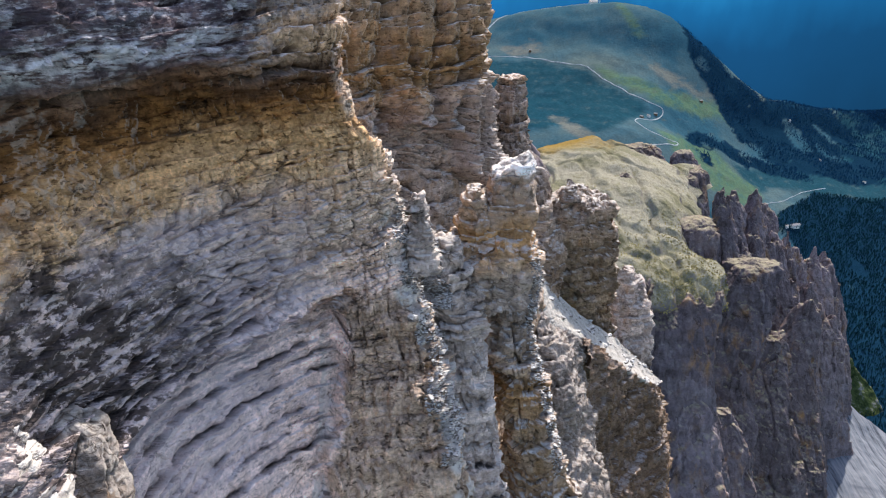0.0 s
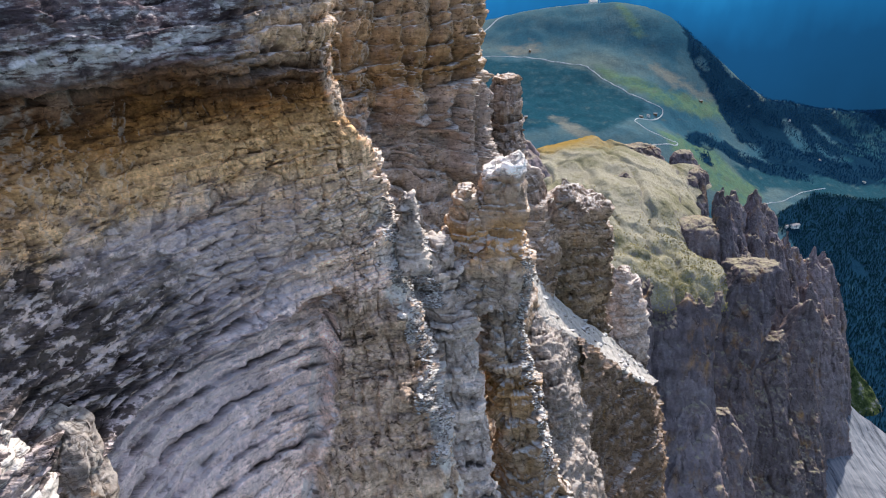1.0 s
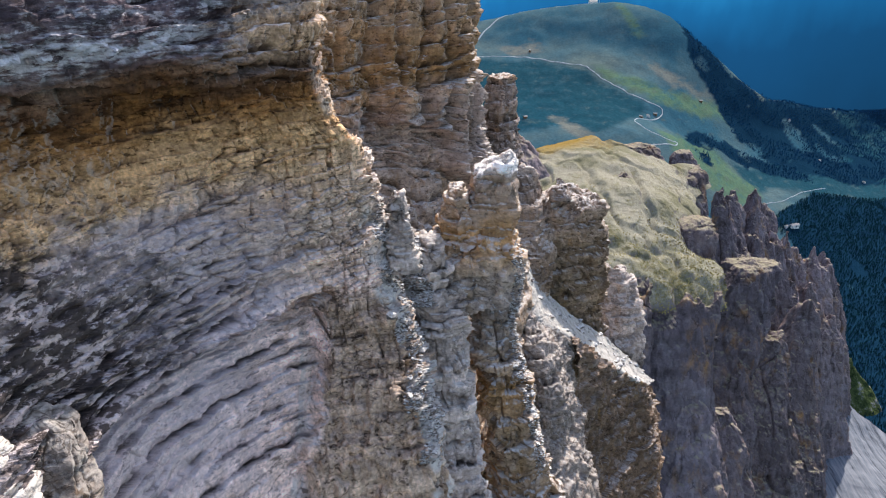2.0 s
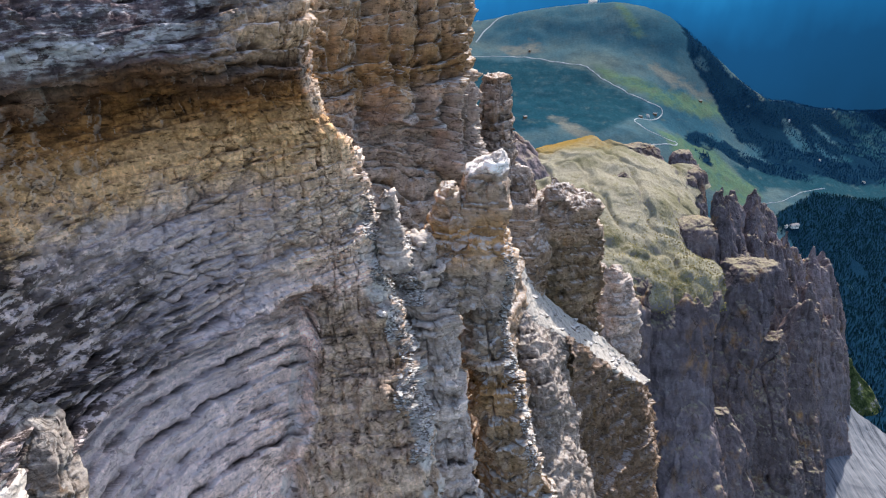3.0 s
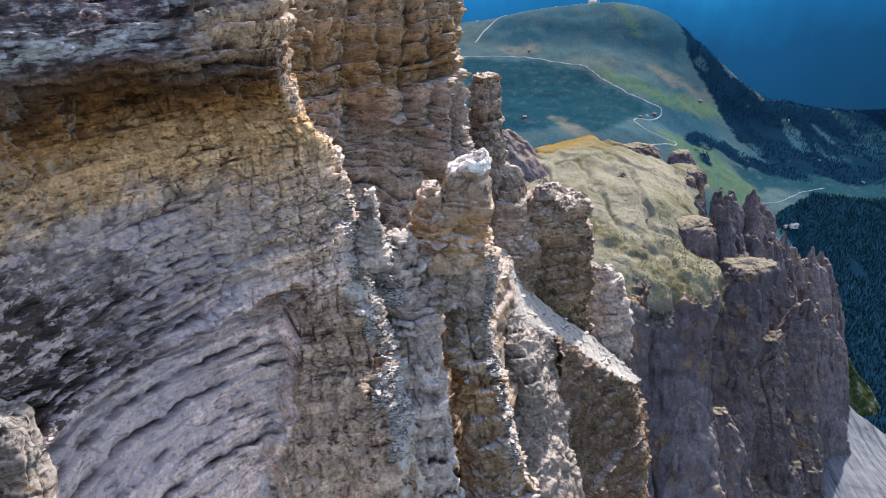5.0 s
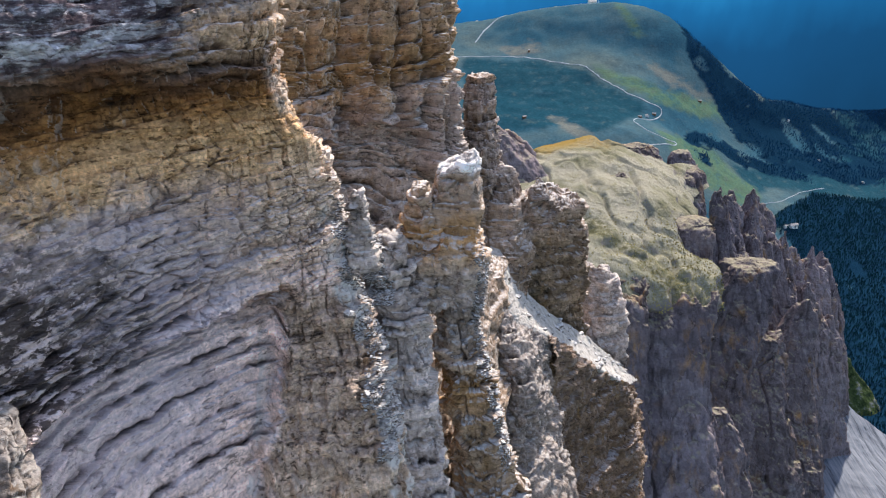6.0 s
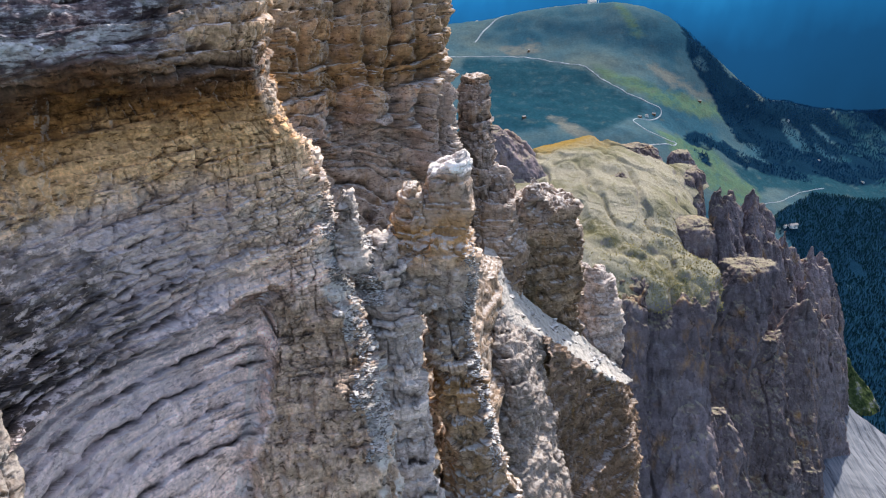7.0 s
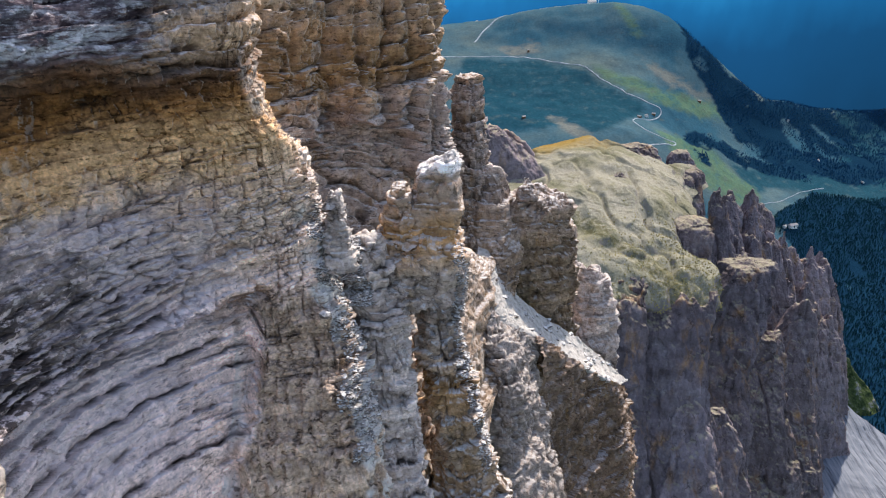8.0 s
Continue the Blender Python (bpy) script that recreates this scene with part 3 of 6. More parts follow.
def meadow_material():
    n = Nodes("mountain_meadow")
    p = n.position()
    a = n.noise(p, 0.0028, 6, 0.6)
    b = n.noise(n.scaled(p, 0.02, 0.02, 0.05), 1.0, 6, 0.65)
    c = n.noise(p, 0.12, 5, 0.7)
    # The ramp leans to blue: distance haze painted into the meadow colour.
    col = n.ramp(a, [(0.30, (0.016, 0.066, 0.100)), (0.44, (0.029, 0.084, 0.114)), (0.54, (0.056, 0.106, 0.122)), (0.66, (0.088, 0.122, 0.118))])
    # dim_slope paints a slope's shade, light_green the sunlit meadow, as colour patches.
    for word, dark_c, light_c, strength in (("dim_slope", (0.007, 0.042, 0.062), (0.012, 0.055, 0.074), 0.95), ("light_green", (0.048, 0.114, 0.084), (0.104, 0.154, 0.076), 0.85), ("bare", (0.100, 0.118, 0.112), (0.175, 0.168, 0.135), 0.85)):
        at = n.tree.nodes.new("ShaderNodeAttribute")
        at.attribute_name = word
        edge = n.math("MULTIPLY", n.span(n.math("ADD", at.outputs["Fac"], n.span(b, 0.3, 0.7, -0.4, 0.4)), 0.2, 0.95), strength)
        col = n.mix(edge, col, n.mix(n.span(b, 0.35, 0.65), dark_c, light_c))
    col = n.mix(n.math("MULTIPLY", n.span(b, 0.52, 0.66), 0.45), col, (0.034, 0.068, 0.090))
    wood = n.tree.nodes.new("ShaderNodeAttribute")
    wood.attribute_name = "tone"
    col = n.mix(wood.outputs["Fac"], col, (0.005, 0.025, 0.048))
    col = n.mix(1.0, col, n.ramp(c, [(0.3, (0.8, 0.8, 0.8)), (0.7, (1.2, 1.2, 1.2))]), "MULTIPLY")
    return n.finish(col, 0.95, c, 0.5, 4.0)


def plain(name, color, rough=0.85, scale=2.0, vary=0.25):
    n = Nodes(name)
    f = n.noise(n.position(), scale, 5, 0.6)
    lo, hi = tuple(c * (1 - vary) for c in color), tuple(min(1, c * (1 + vary)) for c in color)
    return n.finish(n.ramp(f, [(0.3, lo), (0.7, hi)]), rough, f, 0.3, 0.02)


def scree_material():
    n = Nodes("scree")
    p = n.position()
    f = n.noise(n.scaled(p, 0.16, 0.010, 0.012), 1.0, 6, 0.72)
    g = n.noise(p, 0.5, 4, 0.7)
    col = n.ramp(f, [(0.38, (0.06, 0.07, 0.085)), (0.46, (0.14, 0.155, 0.18)), (0.62, (0.22, 0.235, 0.26))])
    col = n.mix(n.math("MULTIPLY", n.span(g, 0.5, 0.7), 0.4), col, (0.20, 0.20, 0.19))
    return n.finish(col, 0.95, g, 0.6, 1.0)


grass_mat = grass_material()
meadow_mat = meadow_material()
scree_mat = scree_material()
rubble_mat = plain("pale_rubble", (0.40, 0.375, 0.34), 0.95, 1.4, 0.3)
road_mat = plain("gravel_road", (0.30, 0.34, 0.36), 0.95, 0.1)


def lush_material():
    n = Nodes("lush_grass")
    p = n.position()
    a = n.noise(p, 0.05, 6, 0.7)
    col = n.ramp(a, [(0.36, (0.020, 0.032, 0.018)), (0.46, (0.050, 0.072, 0.026)), (0.54, (0.085, 0.105, 0.042)), (0.60, (0.20, 0.20, 0.19))])
    return n.finish(col, 0.95, a, 0.8, 4.0)


lush_mat = lush_material()
scrub_mat = plain("olive_scrub", (0.27, 0.225, 0.095), 0.95, 0.05, 0.45)
# Needle blue stands in for the haze in front of the far stands.
hazy_needle_mat = plain("hazy_spruce_needles", (0.012, 0.056, 0.112), 0.9, 0.02, 0.3)
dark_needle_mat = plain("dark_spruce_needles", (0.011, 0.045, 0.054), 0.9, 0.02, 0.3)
wall_mat = plain("white_render", (0.72, 0.71, 0.68), 0.8, 0.3, 0.06)
roof_mat = plain("grey_roof", (0.22, 0.21, 0.21), 0.7, 0.5, 0.15)
wood_mat = plain("brown_timber", (0.16, 0.10, 0.06), 0.85, 0.5)
pane_mat = plain("dark_window_pane", (0.03, 0.035, 0.045), 0.15, 0.5, 0.1)


def backdrop_material():
    n = Nodes("blue_distance")
    p = n.position()
    sep = n.tree.nodes.new("ShaderNodeSeparateXYZ")
    n.link(p, sep.inputs[0])
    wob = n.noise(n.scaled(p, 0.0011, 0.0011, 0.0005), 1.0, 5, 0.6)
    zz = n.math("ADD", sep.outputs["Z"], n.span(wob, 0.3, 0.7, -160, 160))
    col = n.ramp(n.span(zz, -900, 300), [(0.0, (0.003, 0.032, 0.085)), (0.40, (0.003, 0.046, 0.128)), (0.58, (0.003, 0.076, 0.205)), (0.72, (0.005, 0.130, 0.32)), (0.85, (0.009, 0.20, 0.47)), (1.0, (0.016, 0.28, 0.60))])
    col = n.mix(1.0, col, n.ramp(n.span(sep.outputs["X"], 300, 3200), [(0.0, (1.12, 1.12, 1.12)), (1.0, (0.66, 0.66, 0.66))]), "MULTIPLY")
    # The sheet glows by itself; haze and far light are in its colour.
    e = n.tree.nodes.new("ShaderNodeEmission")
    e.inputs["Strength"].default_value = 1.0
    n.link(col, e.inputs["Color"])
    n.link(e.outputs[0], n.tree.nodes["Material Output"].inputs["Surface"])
    return n.mat


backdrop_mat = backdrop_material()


def part(name, me, material, parent=None, label=""):
    ob = new(name, me)
    if not me.materials:
        me.materials.append(material)
    if parent is not None:
        ob.parent = parent
    if label:
        tagged(ob, label)
    return ob


def thing(name, label, category, group=""):
    ob = new(name)
    ob.empty_display_size = 0.5
    return tagged(ob, label, category, group)


def bm_mesh(name, bm):
    me = bpy.data.meshes.new(name)
    bm.to_mesh(me)
    bm.free()
    return me


# ---------------------------------------------------------------- ground
behind = [(-4500, -2600, -760), (-1800, -2600, -730), (-2100, -2600, -700), (-1675, -2600, -700), (-1250, -2600, -700), (-825, -2600, -700), (-400, -2600, -700), (25, -2600, -700), (450, -2600, -700), (875, -2600, -700), (1300, -2600, -700), (1725, -2600, -700), (2150, -2600, -700), (2575, -2600, -700), (3000, -2600, -700), (4200, -2600, -760), (4600, -2600, -800)]
beneath = [(-4500, 150, -710), (-1800, 150, -680), (-700, 150, -650), (-550, 150, -650), (-400, 150, -650), (-250, 150, -650), (-100, 150, -650), (50, 150, -650), (200, 150, -650), (350, 150, -650), (500, 150, -650), (650, 150, -650), (800, 150, -650), (950, 150, -650), (1100, 150, -650), (2300, 150, -710), (4600, 150, -750)]
gorge = [(-4500, 607, -910), (-1800, 607, -880), (-68, 607, -850), (-3, 607, -850), (61, 607, -850), (125, 607, -850), (190, 607, -850), (254, 607, -850), (318, 607, -850), (383, 607, -850), (447, 613, -835), (511, 620, -821), (576, 633, -791), (656, 639, -777), (801, 639, -777), (2001, 639, -837), (4600, 639, -877)]
valley = [(-4500, 1018, -970), (-1800, 1018, -940), (-98, 1018, -910), (-5, 1018, -910), (88, 1018, -910), (181, 1018, -910), (274, 1018, -910), (367, 1018, -910), (460, 1018, -910), (553, 1018, -910), (636, 1002, -896), (716, 991, -871), (799, 993, -844), (875, 940, -840), (1023, 892, -823), (2223, 892, -883), (4600, 892, -923)]
lower_slope = [(-4500, 1349, -841), (-1800, 1349, -811), (-116, 1349, -781), (-6, 1349, -781), (105, 1349, -781), (216, 1349, -781), (327, 1349, -781), (437, 1349, -781), (548, 1349, -781), (659, 1349, -781), (765, 1340, -776), (869, 1326, -783), (959, 1284, -805), (1093, 1273, -829), (1334, 1262, -854), (2534, 1262, -914), (4600, 1262, -954)]
hill_foot = [(-4500, 1622, -597), (-1800, 1622, -567), (-128, 1622, -537), (-6, 1622, -537), (115, 1618, -544), (237, 1615, -551), (358, 1612, -558), (480, 1606, -572), (601, 1594, -600), (723, 1569, -655), (844, 1544, -711), (966, 1529, -746), (1100, 1534, -782), (1283, 1567, -808), (1601, 1603, -826), (2801, 1603, -886), (4600, 1603, -926)]
hill_apron = [(-4500, 1942, -494), (-1800, 1942, -464), (-146, 1942, -434), (-7, 1942, -434), (132, 1938, -442), (265, 1881, -446), (394, 1848, -446), (522, 1822, -457), (647, 1791, -477), (778, 1746, -579), (919, 1736, -648), (1079, 1774, -686), (1266, 1846, -723), (1494, 1911, -749), (1886, 1976, -774), (3086, 1976, -834), (4600, 1976, -874)]
hill_low = [(-4500, 2222, -429), (-1800, 2222, -399), (-164, 2222, -369), (-8, 2222, -369), (148, 2222, -369), (298, 2173, -380), (443, 2125, -390), (581, 2073, -408), (721, 2033, -449), (867, 1994, -537), (1043, 2022, -621), (1250, 2118, -651), (1471, 2215, -680), (1749, 2315, -700), (2224, 2412, -729), (3424, 2412, -789), (4600, 2412, -829)]
hill_middle = [(-4500, 2515, -361), (-1800, 2515, -331), (-182, 2515, -301), (-9, 2519, -291), (164, 2523, -283), (332, 2481, -279), (493, 2436, -282), (649, 2384, -299), (799, 2318, -349), (961, 2271, -456), (1157, 2303, -556), (1392, 2417, -595), (1663, 2560, -642), (1968, 2659, -666), (2491, 2762, -680), (3691, 2762, -740), (4600, 2762, -780)]
hill_crest = [(-4500, 2838, -323), (-1800, 2838, -293), (-203, 2838, -263), (-10, 2850, -237), (183, 2862, -210), (369, 2824, -172), (548, 2784, -139), (722, 2741, -137), (891, 2678, -180), (1054, 2573, -319), (1251, 2555, -457), (1522, 2695, -537), (1823, 2858, -587), (2186, 3014, -606), (2758, 3126, -601), (3958, 3126, -661), (4600, 3126, -701)]
hill_back = [(-4500, 3338, -653), (-1800, 3338, -623), (-227, 3338, -593), (-11, 3350, -567), (205, 3362, -540), (414, 3324, -502), (614, 3284, -469), (809, 3241, -467), (998, 3178, -510), (1181, 3073, -649), (1402, 3055, -787), (1705, 3195, -867), (2041, 3358, -917), (2449, 3514, -936), (3089, 3626, -931), (4289, 3626, -991), (4600, 3626, -1031)]
beyond = [(-4500, 4700, -960), (-1800, 4700, -930), (-284, 4700, -900), (-14, 4700, -900), (257, 4700, -900), (517, 4700, -900), (767, 4700, -900), (1011, 4700, -900), (1248, 4700, -900), (1476, 4700, -900), (1752, 4700, -900), (2131, 4700, -900), (2552, 4700, -900), (3061, 4700, -900), (3861, 4700, -900), (5061, 4700, -960), (4600, 4700, -1000)]
GROUND = [behind, beneath, gorge, valley, lower_slope, hill_foot, hill_apron, hill_low, hill_middle, hill_crest, hill_back, beyond]
ground_net = sheet(GROUND, 24, 22, most=60)
gp = ground_net.reshape(-1, 3)
ground_net = ground_net + np.stack([0 * gp[:, 0], 0 * gp[:, 0], 9 * fbm(gp, 180, 4, 4) + 1.5 * fbm(gp, 30, 2, 9)], -1).reshape(ground_net.shape)
FORESTS = [
    ([(922, 2663), (1014, 2606), (1098, 2477), (1242, 2529), (1512, 2673), (1807, 2828), (2224, 2987), (1683, 2142), (1430, 2139), (1207, 2116), (1018, 2180), (996, 2310), (924, 2409)], 8500, 0.03),
    ([(1216, 1968), (1654, 2097), (869, 873), (844, 958), (836, 1077), (917, 1280), (982, 1495), (990, 1654), (942, 1705)], 9500, -0.6),
    ([(785, 2017), (892, 2067), (1044, 2077), (1005, 2006), (844, 1984), (771, 1973)], 200, -0.2),
    ([(921, 2090), (1261, 2141), (1249, 2033), (1125, 2027), (946, 2042)], 420, 0.2),
    ([(792, 1946), (840, 1944), (832, 1869), (784, 1869)], 60, -0.2),
]


def inside(poly, q):
    c = np.zeros(len(q), bool)
    p = np.asarray(poly, float)
    for a, b in zip(p, np.roll(p, -1, 0)):
        hit = (a[1] > q[:, 1]) != (b[1] > q[:, 1])
        c ^= hit & (q[:, 0] < (b[0] - a[0]) * (q[:, 1] - a[1]) / (b[1] - a[1] + 1e-9) + a[0])
    return c


gp = ground_net.reshape(-1, 3)
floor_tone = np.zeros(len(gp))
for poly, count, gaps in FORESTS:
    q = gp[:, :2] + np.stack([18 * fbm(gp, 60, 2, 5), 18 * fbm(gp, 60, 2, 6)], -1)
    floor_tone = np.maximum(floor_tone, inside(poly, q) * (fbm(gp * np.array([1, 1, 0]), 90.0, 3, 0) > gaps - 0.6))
# Outlines of meadow colour; the first darkens the slope that lies in shade.
MEADOWS = [
    ("dim_slope", [(76, 2433), (303, 2409), (436, 2331), (536, 2222), (613, 2128), (676, 2073), (580, 1918), (460, 1843), (296, 1864), (165, 1903), (62, 1918)]),
    ("light_green", [(496, 2326), (591, 2297), (729, 2205), (889, 2252), (1041, 2306), (1040, 2238), (874, 2137), (743, 2110), (619, 2154), (558, 2233)]),
    ("light_green", [(647, 1904), (818, 2027), (930, 1947), (996, 1914), (886, 1745), (750, 1713), (711, 1760), (664, 1787)]),
]
UPPER_MEADOWS = [
    ("light_green", [(693, 2683), (722, 2674), (746, 2553), (751, 2463), (722, 2485), (690, 2580)]),
    ("bare", [(714, 2393), (755, 2388), (815, 2335), (895, 2307), (1042, 2345), (1044, 2316), (893, 2263), (782, 2253)]),
    ("bare", [(312, 1982), (375, 1935), (457, 1824), (375, 1829)]),
    ("bare", [(208, 2538), (377, 2504), (409, 2430), (244, 2448)]),
    ("light_green", [(937, 1738), (1090, 1795), (1110, 1760), (953, 1689)]),
    ("dim_slope", [(954, 2008), (1173, 2134), (1356, 2204), (1771, 2280), (1619, 2043), (1191, 1921), (1112, 1916), (949, 1849)]),
    ("dim_slope", [(1745, 2821), (2244, 3019), (1654, 2097), (1411, 2104)]),
]
cover = {}
for word, poly in MEADOWS + UPPER_MEADOWS:
    q = gp[:, :2] + np.stack([30 * fbm(gp, 120, 3, 15), 30 * fbm(gp, 120, 3, 16)], -1)
    one = inside(poly, q).astype(float).reshape(ground_net.shape[:2])
    for _ in range(4):
        one = (one + np.roll(one, 1, 0) + np.roll(one, -1, 0) + np.roll(one, 1, 1) + np.roll(one, -1, 1)) / 5
    cover[word] = np.maximum(cover.get(word, 0 * floor_tone), one.ravel())
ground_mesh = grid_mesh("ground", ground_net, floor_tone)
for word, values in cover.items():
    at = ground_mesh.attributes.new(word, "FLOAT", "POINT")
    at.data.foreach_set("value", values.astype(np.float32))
tagged(part("ground", ground_mesh, meadow_mat), "green alpine meadow slopes tinted blue for haze, with darker patches", "ground", kind="structure")

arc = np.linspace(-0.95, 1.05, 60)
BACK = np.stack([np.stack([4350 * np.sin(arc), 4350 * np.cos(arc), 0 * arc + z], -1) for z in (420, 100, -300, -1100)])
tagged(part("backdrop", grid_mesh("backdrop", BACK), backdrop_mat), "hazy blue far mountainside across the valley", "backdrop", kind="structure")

SCREE = [
    [(735, 1047, -735), (774, 1025, -759), (795, 1003, -783), (827, 984, -802), (864, 963, -825), (917, 940, -840)],
    [(691, 950, -768), (730, 937, -784), (755, 923, -791), (785, 905, -808), (819, 888, -820), (864, 869, -827)],
    [(623, 830, -791), (668, 822, -796), (699, 815, -801), (725, 803, -802), (756, 790, -807), (804, 777, -812)],
    [(545, 682, -828), (597, 682, -828), (628, 679, -824), (658, 675, -820), (689, 671, -815), (735, 668, -811)],
]
net, tone = weather(sheet(SCREE, 3.0), seed=12, unit=6, beds=0, block=0.0, joint=0, lumps=0.35, grit=0.02, chunk=0.04, ledge=0, saw=0)
tagged(part("scree_slope", grid_mesh("scree_slope", net), scree_mat), "pale grey scree apron below the cliffs", "scree", kind="structure")

stone_shapes = []
rnd = np.random.RandomState(5)
for i in range(8):
    bm = bmesh.new()
    bmesh.ops.create_icosphere(bm, subdivisions=1, radius=1)
    for v in bm.verts:
        v.co = Vector((v.co.x * 1.25, v.co.y, v.co.z * 0.7)) * rnd.uniform(0.6, 1.2)
    stone_shapes.append(bm_mesh("stone", bm))


def scatter_stones(parent, g, count, seed, small, spread, material, where=None, flat=0.55):
    """Loose stones that lie on the flatter places of a surface."""
    rnd = np.random.RandomState(seed)
    up = normals(g)[..., 2].ravel()
    q = g.reshape(-1, 3)
    ok = np.abs(up) > flat
    if where is not None:
        ok &= where(q)
    spots = np.flatnonzero(ok)
    if len(spots) == 0:
        return
    for i in rnd.choice(spots, count):
        st = part("stone", stone_shapes[i % 8], material, parent)
        size = small + spread * rnd.rand() ** 3
        turn = Euler((rnd.uniform(-0.4, 0.4), rnd.uniform(-0.4, 0.4), rnd.uniform(0, 6.3)))
        st.matrix_basis = Matrix.LocRotScale(Vector(q[i]) + Vector((0, 0, 0.15 * size)), turn, Vector((size, size, size)))


def rubble(parent, g, count, seed, small, spread, material, where):
    """Crumbled stones too small to count, joined into one part."""
    rnd = np.random.RandomState(seed)
    q = g.reshape(-1, 3)
    spots = np.flatnonzero(where(q))
    shapes = [(np.array([v.co[:] for v in me.vertices]), np.array([f.vertices[:] for f in me.polygons])) for me in stone_shapes]
    verts, faces, first = [], [], 0
    for i in rnd.choice(spots, count):
        v, f = shapes[rnd.randint(8)]
        a = rnd.uniform(0, 6.3)
        turn = np.array([[math.cos(a), -math.sin(a), 0], [math.sin(a), math.cos(a), 0], [rnd.uniform(-0.2, 0.2), rnd.uniform(-0.2, 0.2), 1]])
        size = small + spread * rnd.rand() ** 2
        verts.append(v @ turn.T * size + q[i] + rnd.uniform(-0.12, 0.12, 3))
        faces.append(f + first)
        first += len(v)
    tagged(part("rubble", soup("rubble", np.concatenate(verts), np.concatenate(faces)), material, parent), kind="stuff")


# ---------------------------------------------------------------- near rock
brow = [(-21, 21.4, 0.2), (-19.8, 26.9, 0.2), (-18.1, 30.8, 0.3), (-16.2, 34.1, 0.3), (-14, 37.9, 0.4), (-11.2, 41.2, 0.4), (-8.2, 45.1, 0.4), (-6.8, 46.7, 0.4), (-7.2, 50, 0.5), (-9.5, 57.7, 0.5), (-20, 84.1, 0.8)]
roof_edge = [(-21, 20.3, -2.4), (-19.8, 25.5, -3), (-18.1, 29.1, -3.5), (-15.6, 32.8, -3.9), (-13.4, 35.9, -4.3), (-10.7, 39.5, -4.7), (-8.2, 42.6, -5.1), (-6.9, 44.2, -5.3), (-7.2, 47.3, -5.7), (-9.5, 54.6, -6.5), (-20, 79.5, -9.5)]
roof_foot = [(-22.6, 21.2, -4.1), (-21.8, 27.2, -5.2), (-20.7, 32.3, -6.2), (-18.1, 36.8, -7.1), (-14.7, 38.3, -7.4), (-11.2, 40.3, -7.8), (-8.4, 42.1, -8.1), (-6.6, 43.6, -8.4), (-7, 46.6, -9), (-9.3, 53.6, -10.3), (-19.6, 77.8, -15)]
tan_top = [(-22.6, 20.8, -4.9), (-21.6, 26.5, -6.2), (-20.6, 31.5, -7.5), (-18.1, 36.1, -8.6), (-14.4, 38.2, -9.1), (-10.5, 40.6, -9.7), (-7.5, 42.2, -10), (-6.2, 43.5, -10.3), (-6.4, 46.6, -11.1), (-8.6, 53.9, -12.8), (-17.6, 77.2, -18.3)]
nose = [(-22.6, 20.5, -5.6), (-21.4, 25.9, -7.1), (-20.5, 30.9, -8.5), (-18.1, 35.6, -9.8), (-14.1, 38.1, -10.4), (-9.9, 40.8, -11.2), (-6.7, 42.2, -11.6), (-4.4, 43.5, -11.9), (-4.1, 46.6, -12.8), (-6.3, 54.2, -14.9), (-15.9, 76.7, -21)]
tan_foot = [(-22, 19, -7.7), (-20.6, 23.7, -9.5), (-19.7, 27.9, -11.2), (-17.6, 32.5, -13.1), (-14.1, 36.2, -14.6), (-9.9, 39, -15.7), (-6.5, 41.3, -16.6), (-3.8, 43.1, -17.3), (-3.1, 46.1, -18.5), (-5.2, 53.3, -21.4), (-14.3, 74.6, -30)]
grey_top = [(-21.5, 17.7, -9.4), (-20.2, 22.1, -11.8), (-19, 25.7, -13.7), (-17.5, 29.7, -15.8), (-14.6, 34.2, -18.2), (-10.8, 37.5, -20), (-7, 39.8, -21.2), (-3, 41.3, -22), (-2.2, 44.5, -23.7), (-3.6, 51.9, -27.7), (-13.1, 71.4, -38)]
grey_middle = [(-21.5, 17.1, -10.7), (-19.8, 21, -13.1), (-18.6, 24.3, -15.2), (-17.2, 28.2, -17.7), (-14.7, 32.5, -20.4), (-11.5, 36.3, -22.7), (-7.2, 39.6, -24.8), (-1.7, 39.9, -25), (-0.8, 43, -26.9), (-1.9, 50.1, -31.4), (-10.9, 69, -43.2)]
slab_top = [(-21.5, 16.2, -12.7), (-19.4, 19.5, -15.2), (-18.2, 22.5, -17.6), (-16.9, 26.3, -20.6), (-15, 30.1, -23.5), (-11.5, 34.3, -26.8), (-7, 37, -28.9), (-0.5, 37, -28.9), (0.5, 39.9, -31.1), (-0.4, 46.7, -36.5), (-8.1, 64.6, -50.4)]
slab_upper = [(-20.4, 14.7, -13.8), (-18.6, 17.8, -16.7), (-17.5, 20.9, -19.6), (-16.3, 24.1, -22.6), (-14.6, 28.4, -26.6), (-11.2, 31.8, -29.8), (-7.2, 34, -31.9), (0.5, 34.9, -32.7), (1.6, 37.7, -35.3), (1.1, 44.2, -41.4), (-5.2, 61.2, -57.4)]
slab_lower = [(-19.4, 12.8, -15.5), (-17.8, 15.6, -19), (-16.8, 18.5, -22.4), (-15.4, 21, -25.5), (-13.7, 24.5, -29.8), (-10.6, 27.7, -33.7), (-6.9, 30, -36.4), (1.2, 32, -38.8), (2.4, 34.5, -41.9), (2.1, 40.5, -49.2), (-3.1, 56.1, -68.2)]
